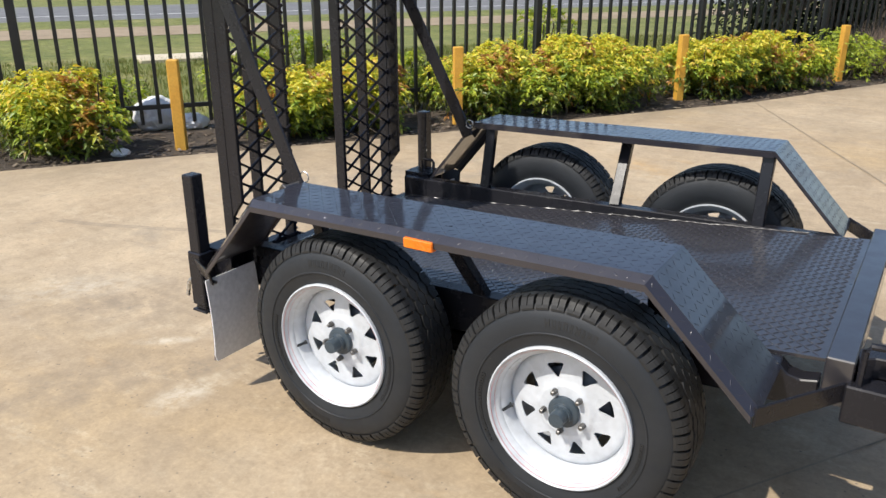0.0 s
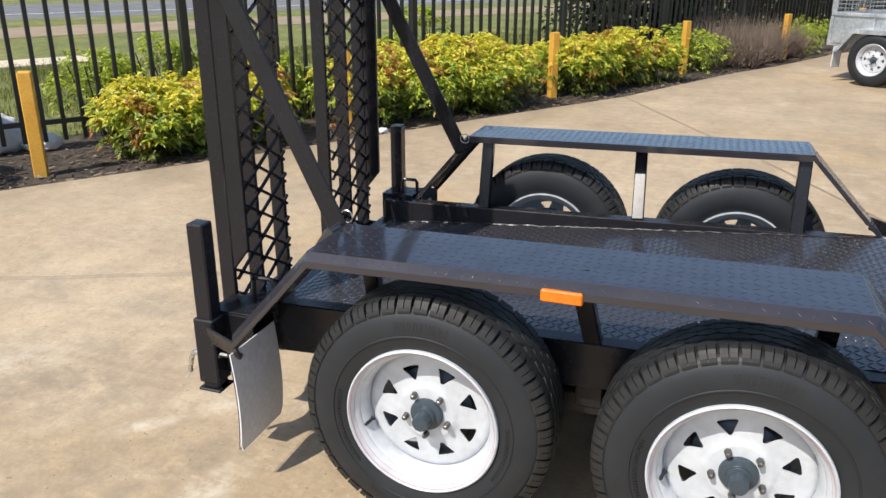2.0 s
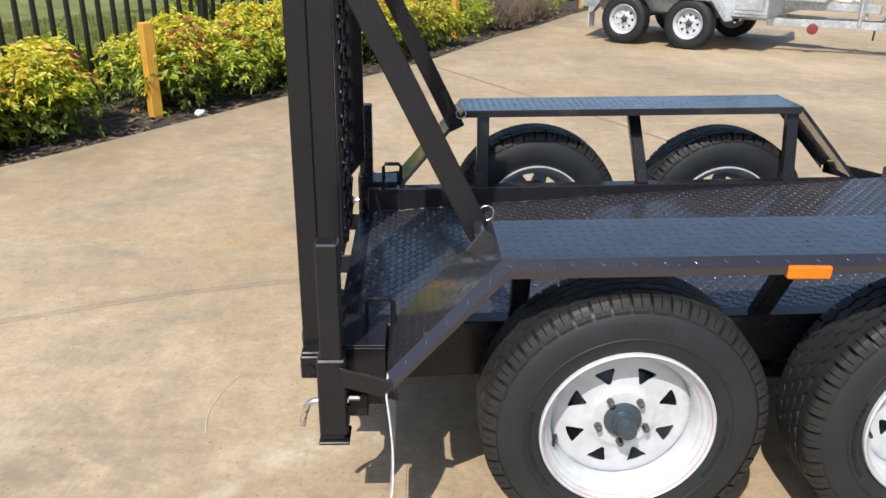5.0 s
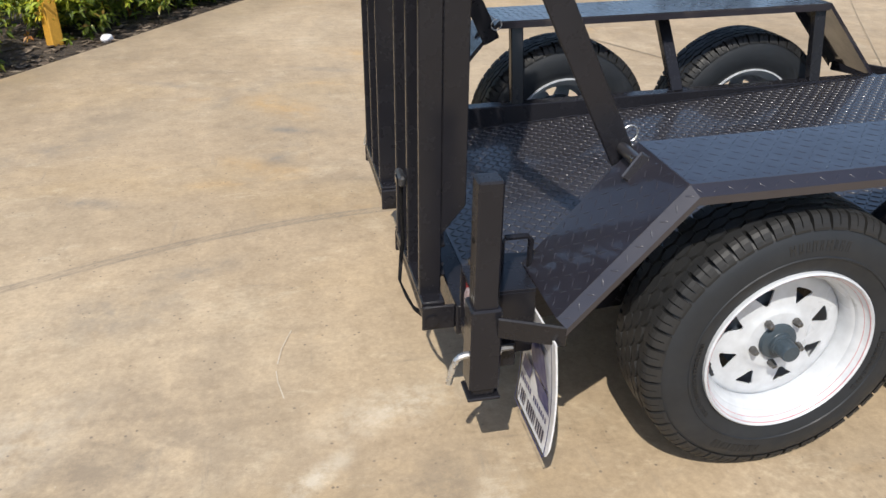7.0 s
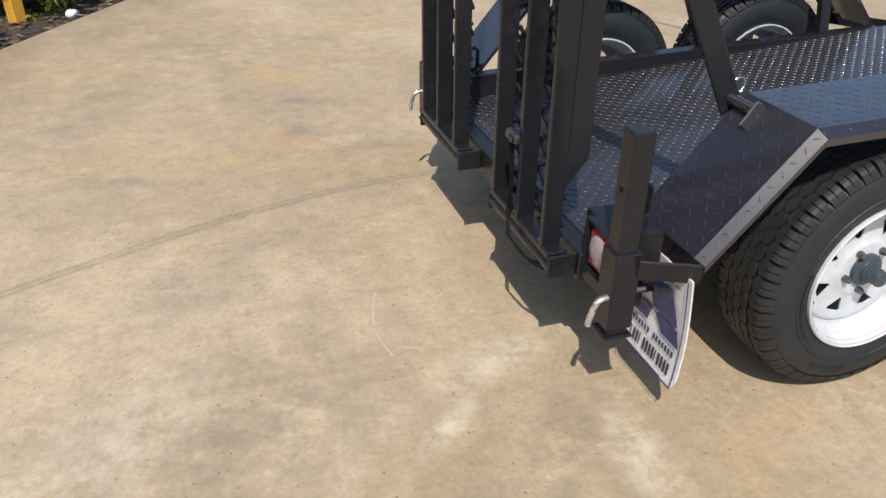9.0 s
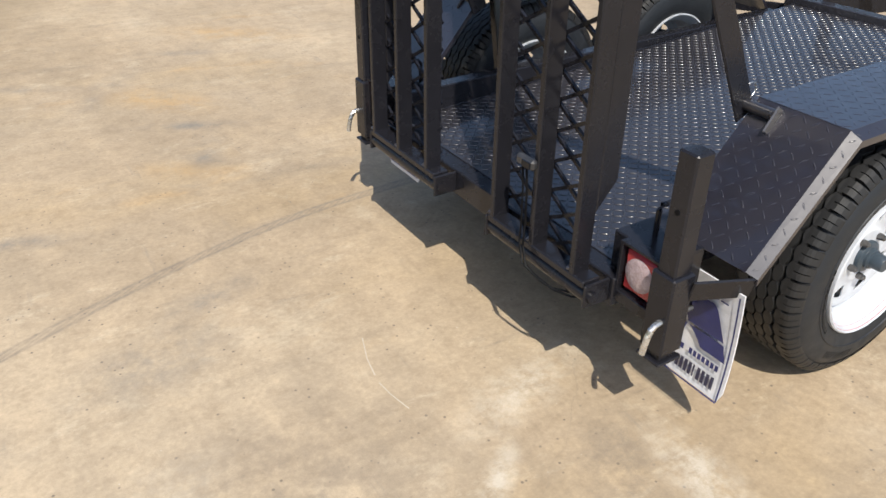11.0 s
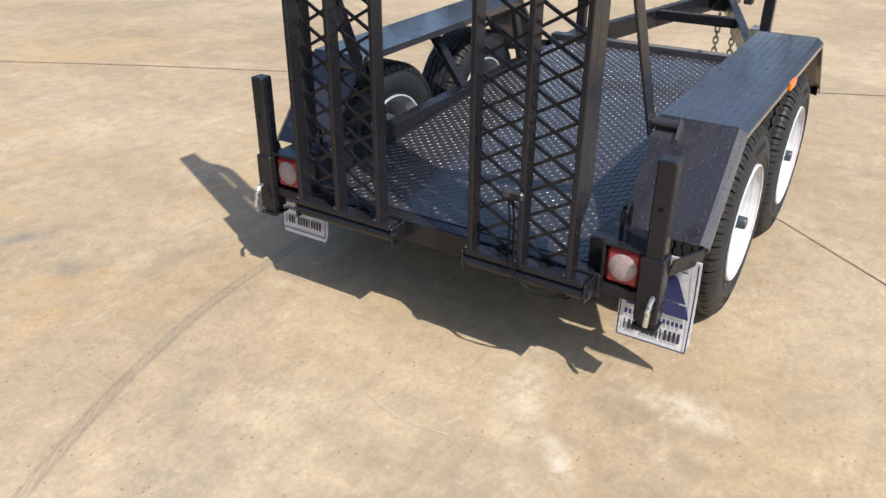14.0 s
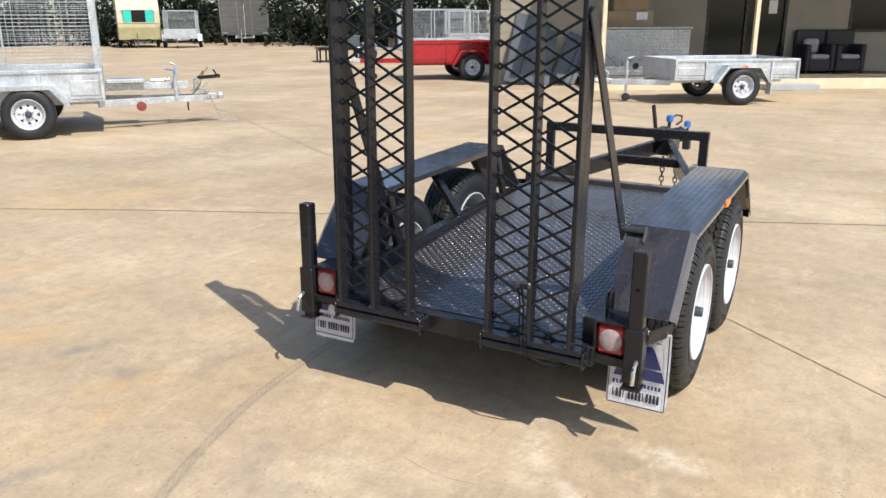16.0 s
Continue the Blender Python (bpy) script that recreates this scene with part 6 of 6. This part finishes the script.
for sgn in (1, -1):
    for ax in (-0.9, -0.1):
        wheel(tilt, pose(ax, sgn * 1.3, 0.316, 0, 0, 0 if sgn < 0 else 180), 10)
    part("mudguard", bx(-1.4, 0.4, *sorted((sgn * 1.05, sgn * 1.32)), 0.70, 0.74, 0.006), GALV, tilt)
    part("drawbar_rail", beam((1.6, sgn * 0.5, 0.5), (3.0, sgn * 0.05, 0.5), 0.06, 0.10), GALV, tilt)
part("jockey_stand", rod([(2.4, -0.2, 0.0), (2.4, -0.2, 0.95)], 0.03, None, 8), GALV, tilt)

# old caravan
van = thing("caravan", "old yellow and cream caravan with teal curtains", "caravan", m=pose(27.7, 35.4, 0, 0, 0, 232))
pr = [(-0.1, 0.45), (0.05, 1.1), (-0.05, 2.0), (-0.45, 2.55), (-1.2, 2.75), (-4.0, 2.75), (-4.4, 2.4), (-4.5, 0.45)]
mm = Matrix(((1, 0, 0, 0), (0, 0, 1, -1.1), (0, 1, 0, 0), (0, 0, 0, 1)))
part("body", prism([(x, min(z, 1.32)) for x, z in pr[:2]] + [(0.03, 1.32), (-4.46, 1.32), pr[-1]], 2.2, mm, None, 0.02), CARAVAN, van, "faded yellow lower body")
part("roof", prism([(0.025, 1.325), (-0.05, 2.0), (-0.45, 2.55), (-1.2, 2.75), (-4.0, 2.75), (-4.4, 2.4), (-4.46, 1.325)], 2.2, mm, None, 0.02), CARAVAN_TOP, van)
wdw = part("window", bx(-0.02, 0.045, -0.80, 0.80, 1.36, 2.02, 0.01), GLASS, van)
for ya, yb in ((-0.78, -0.36), (0.36, 0.78)):
    part("curtain", bx(0.045, 0.052, ya, yb, 1.38, 2.0, 0.0), TEAL, wdw, "teal curtain")
part("window_frame", join(bx(0.0, 0.06, -0.86, 0.86, 1.33, 1.37, 0.004), bx(0.0, 0.06, -0.86, 0.86, 2.01, 2.05, 0.004)), CARAVAN_TOP, wdw)
for sgn in (1, -1):
    wheel(van, pose(-2.2, sgn * 1.12, 0.316, 0, 0, 0 if sgn < 0 else 180))
    part("drawbar_rail", beam((0.0, sgn * 0.5, 0.45), (1.2, sgn * 0.05, 0.45), 0.05, 0.08), BLACK, van)
part("jockey_stand", rod([(0.9, -0.2, 0.0), (0.9, -0.2, 0.8)], 0.03, None, 8), STEEL_DULL, van)

# ---- the office building with its verandah ----
B0 = Vector((13.21, 4.55))
BM = Matrix(((0.514, 0.858, 0, B0.x), (-0.858, 0.514, 0, B0.y), (0, 0, 1, 0), (0, 0, 0, 1)))
house = thing("office_building", "cream weatherboard office with a raised timber verandah", "building", m=BM)
D = 2.4


def wall_boards(s0, s1, y, z0, z1, holes=()):
    """Lapped boards with gaps left for door and window."""
    pitch = 0.165
    z = z0
    while z < z1:
        zt = min(z + pitch, z1)
        spans = [(s0, s1)]
        for a, b_, c, d in holes:
            if z + 0.02 < d and zt - 0.02 > c:
                nxt = []
                for p, q in spans:
                    if b_ <= p or a >= q:
                        nxt.append((p, q))
                    else:
                        if a > p:
                            nxt.append((p, a))
                        if b_ < q:
                            nxt.append((b_, q))
                spans = nxt
        for p, q in spans:
            b = bmesh.new()
            v = [b.verts.new(c) for c in ((p, y - 0.016, z), (q, y - 0.016, z), (q, y - 0.002, zt), (p, y - 0.002, zt), (p, y + 0.01, z), (q, y + 0.01, z), (q, y + 0.01, zt), (p, y + 0.01, zt))]
            for f in ((0, 1, 2, 3), (4, 7, 6, 5), (0, 4, 5, 1), (3, 2, 6, 7), (0, 3, 7, 4), (1, 5, 6, 2)):
                b.faces.new([v[i] for i in f])
            bmesh.ops.recalc_face_normals(b, faces=b.faces[:])
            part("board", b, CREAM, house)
        z = zt


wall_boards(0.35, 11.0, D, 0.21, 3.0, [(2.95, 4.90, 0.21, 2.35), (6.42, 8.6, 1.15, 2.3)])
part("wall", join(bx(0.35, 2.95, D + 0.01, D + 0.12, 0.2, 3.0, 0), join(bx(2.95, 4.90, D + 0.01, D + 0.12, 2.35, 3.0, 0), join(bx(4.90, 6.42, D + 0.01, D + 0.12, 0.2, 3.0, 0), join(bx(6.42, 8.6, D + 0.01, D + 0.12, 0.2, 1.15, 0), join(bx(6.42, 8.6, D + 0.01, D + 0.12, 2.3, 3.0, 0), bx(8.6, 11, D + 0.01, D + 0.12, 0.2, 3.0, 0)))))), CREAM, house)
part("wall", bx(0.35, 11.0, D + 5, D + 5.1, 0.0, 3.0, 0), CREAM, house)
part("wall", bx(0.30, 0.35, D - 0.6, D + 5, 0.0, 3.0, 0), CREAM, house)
dr = part("door", bx(2.99, 4.86, D + 0.03, D + 0.06, 0.22, 2.33, 0.003), GLASS, house, "dark glass double door")
for a in (2.95, 3.88, 4.82):
    part("door_frame", bx(a, a + 0.07, D - 0.02, D + 0.08, 0.22, 2.35, 0.004), BLACK, dr)
part("notice", bx(4.45, 4.65, D + 0.015, D + 0.028, 1.55, 1.85, 0.0), FLAP, dr, "white paper notice on the door")
wd = part("window", bx(6.46, 8.56, D + 0.03, D + 0.05, 1.19, 2.26, 0.002), GLASS, house, "dark office window")
for a, b_, c, d in ((6.40, 6.47, 1.12, 2.33), (8.55, 8.62, 1.12, 2.33), (6.47, 8.55, 1.12, 1.19), (6.47, 8.55, 2.26, 2.33)):
    part("window_frame", bx(a, b_, D - 0.03, D + 0.06, c, d, 0.004), BLACK, wd)
part("verandah_edge", bx(-0.25, 11.0, 0.0, 0.05, -0.02, 0.215, 0.006), CREAM_TRIM, house, "cream painted verandah fascia")
for k in range(17):
    part("deck_board", bx(-0.25, 11.0, 0.055 + k * 0.138, 0.185 + k * 0.138, 0.175, 0.207, 0.004), DECKING, house)
part("step", bx(3.35, 4.45, -0.42, -0.01, 0.0, 0.115, 0.01), GREY_PANEL, house, "low pale grey step")
for sx in (-0.05, 3.16, 6.4, 9.6):
    part("verandah_post", bx(sx, sx + 0.09, 0.10, 0.19, 0.207, 2.75, 0.005), CREAM_TRIM, house, "cream square verandah post")
part("verandah_beam", bx(-0.25, 11.0, 0.08, 0.21, 2.75, 2.95, 0.006), CREAM_TRIM, house)
part("ceiling", bx(-0.5, 11.3, -0.30, D + 5.2, 2.97, 3.02, 0.004), ROOF_STEEL, house)
# unseen pitched roof with gables, added to block low sky in the paint's reflections
RIDGE = 4.75
part("roof", join(prism([(-0.45, 2.98), (3.9, RIDGE), (3.9, RIDGE + 0.08), (-0.45, 3.06)], 11.9, Matrix(((0, 0, 1, -0.55), (1, 0, 0, 0), (0, 1, 0, 0), (0, 0, 0, 1)))),
                  prism([(3.9, RIDGE), (8.3, 2.98), (8.3, 3.06), (3.9, RIDGE + 0.08)], 11.9, Matrix(((0, 0, 1, -0.55), (1, 0, 0, 0), (0, 1, 0, 0), (0, 0, 0, 1))))), ROOF_STEEL, house, "unseen pitched steel roof added to block low sky")
for sx in (-0.45, 11.2):
    part("gable", prism([(-0.30, 3.02), (8.1, 3.02), (3.9, RIDGE - 0.02)], 0.05, Matrix(((0, 0, 1, sx), (1, 0, 0, 0), (0, 1, 0, 0), (0, 0, 0, 1)))), CREAM, house)
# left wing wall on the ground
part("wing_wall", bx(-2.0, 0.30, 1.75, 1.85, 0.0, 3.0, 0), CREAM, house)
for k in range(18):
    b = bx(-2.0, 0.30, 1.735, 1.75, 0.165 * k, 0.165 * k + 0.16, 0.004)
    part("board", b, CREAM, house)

tb = thing("toolbox", "large aluminium chequer plate box standing on the verandah", "box", m=BM)
part("box_body", bx(0.28, 2.22, 1.25, 1.80, 0.21, 1.22, 0.012), TOOLBOX, tb)
part("box_lid", bx(0.25, 2.25, 1.22, 1.83, 1.22, 1.27, 0.012), TOOLBOX, tb)
part("box_lock", rod([(1.02, 1.245, 0.42), (1.02, 1.232, 0.42)], 0.07, None, 16), BLACK, tb)
tread("tread_pattern", [(BM.inverted() @ BM @ axes((0.30, 1.250, 0.25), (1, 0, 0), (0, 0, 1)), 1.9, 0.95)], 0.075, 0.078, 0.020, 0.009, TOOLBOX, tb)
bb = thing("board_stack", "brown cardboard and board sheets stacked on the toolbox", "boards", m=BM)
part("board_sheet", bx(0.35, 1.45, 1.55, 1.62, 1.27, 1.62, 0.004), CARD, bb)
part("board_sheet", bx(0.55, 1.35, 1.63, 1.70, 1.27, 1.98, 0.004), CARD, bb)
part("paper_note", bx(1.05, 1.30, 1.535, 1.548, 1.42, 1.58, 0.0), FLAP, bb)


def armchair(s0, s1, y, pillow=False):
    c = thing("wicker_armchair", "black wicker armchair with grey cushion on the verandah", "chair", "verandah chairs", m=BM)
    part("seat_base", bx(s0 + 0.1, s1 - 0.1, y, y + 0.6, 0.25, 0.52, 0.02), WICKER, c)
    part("backrest", bx(s0, s1, y + 0.56, y + 0.70, 0.25, 1.18, 0.03), WICKER, c)
    part("armrest", bx(s0, s0 + 0.12, y - 0.02, y + 0.56, 0.25, 0.86, 0.03), WICKER, c)
    part("armrest", bx(s1 - 0.12, s1, y - 0.02, y + 0.56, 0.25, 0.86, 0.03), WICKER, c)
    part("cushion", bx(s0 + 0.13, s1 - 0.13, y - 0.01, y + 0.54, 0.525, 0.63, 0.035), CUSHION, c, "grey seat cushion")
    if pillow:
        part("pillow", bx(s0 + 0.14, s0 + 0.50, y + 0.40, y + 0.52, 0.64, 0.98, 0.05), CUSHION, c, "pale loose pillow")
    for a in (s0 + 0.06, s1 - 0.06):
        for d in (y + 0.04, y + 0.62):
            part("leg", bx(a - 0.025, a + 0.025, d - 0.025, d + 0.025, 0.208, 0.25, 0.003), BLACK, c)


armchair(5.10, 5.80, 1.66, True)
armchair(5.82, 6.52, 1.66)
# sheets leaning on the wing wall
for s, w, h, lean, roll in [(-1.95, 0.50, 1.55, 10, 12), (-1.62, 0.42, 1.45, 13, 16), (-1.28, 0.36, 1.25, 16, 12), (-0.86, 0.45, 1.15, 18, 24), (-0.60, 0.10, 1.25, 20, 26), (-0.46, 0.10, 1.18, 21, 28)]:
    solo("leaning_sheet", bx(0, w, 0, 0.03, 0, h, 0.004), SHEET, "blue grey steel sheet leaning against the wall", "panel", "leaning sheets", m=BM @ pose(s, 1.70 - h * math.sin(radians(lean)) - 0.03, w * math.sin(radians(roll)), -lean, roll, 0))

# low flat trailer beside the red one
flat = thing("flatbed_trailer", "low black flat trailer with clutter on its deck", "trailer", "parked trailers", m=pose(20.95, 16.25, 0, 0, 0, -47))
part("deck", bx(-1.45, 1.35, -0.7, 0.7, 0.42, 0.50, 0.006), BLACK, flat)
part("headboard", bx(1.30, 1.35, -0.7, 0.7, 0.505, 0.80, 0.006), BLACK, flat)
for x in (-1.38, -1.05):
    for y in (-0.6, 0.6):
        part("stand_leg", bx(x - 0.03, x + 0.03, y - 0.03, y + 0.03, 0.0, 0.42, 0.004), BLACK, flat)
for y in (-0.78, 0.78):
    wheel(flat, pose(0.3, y - 0.09 if y < 0 else y + 0.09, 0.316, 0, 0, 0 if y < 0 else 180), 12)
crate = thing("engine_crate", "dark machine crate lying on the flat trailer", "crate", m=pose(20.75, 16.45, 0.504, 0, 0, -47))
part("crate_body", bx(-0.45, 0.35, -0.4, 0.4, 0.0, 0.42, 0.03), SHEET, crate)
part("crate_cap", lathe([(0.04, 0.0), (0.13, 0.02), (0.14, 0.12), (0.05, 0.2)], 14, m=pose(-0.2, 0, 0.42, 90, 0, 0)), FLAP, crate, smooth=True)

# ---- trees behind the yard ----
def tree(x, y, h, r, seed, n=5200, low=0.12, size=0.30):
    g2 = np.random.default_rng(seed)
    t = thing("tree", "dark leafy tree behind the yard", "tree", "trees behind the yard", m=pose(x, y, -0.1))
    bm = bmesh.new()
    for k in range(6):
        a = g2.uniform(0, 6.28)
        zz = h * g2.uniform(0.25, 0.45)
        pts = [(0, 0, zz), (0.25 * r * math.cos(a), 0.25 * r * math.sin(a), zz + 0.15 * h), (0.6 * r * math.cos(a), 0.6 * r * math.sin(a), zz + 0.3 * h)]
        rod(pts, 0.06, bm, 6)
    trunk = lathe([(0.22, 0.0), (0.17, h * 0.3), (0.10, h * 0.6), (0.04, h * 0.85)], 10, m=pose(0, 0, 0, 90, 0, 0))
    part("trunk", join(bm, trunk), BARK, t)
    lumps = 26
    c = np.stack([g2.normal(0, 0.5, lumps) * r, g2.normal(0, 0.5, lumps) * r, g2.uniform(low, 0.95, lumps) * h], 1)
    rr = g2.uniform(0.22, 0.45, lumps) * r
    pick = g2.integers(0, lumps, n)
    d = g2.normal(size=(n, 3))
    d /= np.linalg.norm(d, axis=1, keepdims=True)
    P = c[pick] + d * rr[pick][:, None] * np.cbrt(g2.uniform(0.1, 1, n))[:, None]
    P[:, 2] = np.maximum(P[:, 2], 0.1)
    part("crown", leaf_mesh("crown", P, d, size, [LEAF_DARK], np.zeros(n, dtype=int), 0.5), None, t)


k = 0
for az, dist, h, r in [(62, 56, 12, 4.6), (58, 60, 14, 4.8), (54, 62, 13, 4.8), (50.5, 58, 14, 4.6), (47, 60, 12, 4.6), (43.5, 60, 14, 4.6), (40, 60, 13, 4.6), (36.5, 56, 14, 4.6), (33, 52, 12, 4.4), (29.5, 50, 13, 4.4), (26, 46, 12, 4.4), (52.5, 53, 3.0, 2.6), (45.3, 58, 2.8, 2.6), (41.5, 58, 2.4, 2.4), (38, 50, 2.6, 2.4), (35, 48, 2.5, 2.4), (57, 55, 2.8, 2.5), (31, 46, 2.5, 2.4)]:
    tree(-2.99 + dist * math.cos(radians(az)), -0.54 + dist * math.sin(radians(az)), h, r, 200 + k, 7000 if h > 4 else 2600, 0.05)
    k += 1
# unseen trees behind the building, added to darken what guards and deck reflect
for az, dist, h, r in [(21, 42, 13, 4.4), (15, 40, 12, 4.4), (8.5, 42, 13, 4.6), (2, 40, 12, 4.4), (-4.5, 42, 13, 4.4), (-11, 44, 12, 4.4)]:
    tree(-2.99 + dist * math.cos(radians(az)), -0.54 + dist * math.sin(radians(az)), h, r, 400 + k, 4200, 0.15)
    k += 1
for s, off, h, r in [(11.5, 2.6, 2.3, 1.0), (13.2, 2.8, 2.5, 1.1), (15.0, 2.7, 2.4, 1.1), (17.0, 2.8, 2.6, 1.2), (19.5, 2.8, 2.6, 1.3), (22.5, 2.8, 2.8, 1.5), (10.2, 2.9, 1.9, 0.8)]:
    p = edge_at(s, off)
    tree(p.x, p.y, h, r, 300 + k, 3600, 0.05, 0.11)
    k += 1
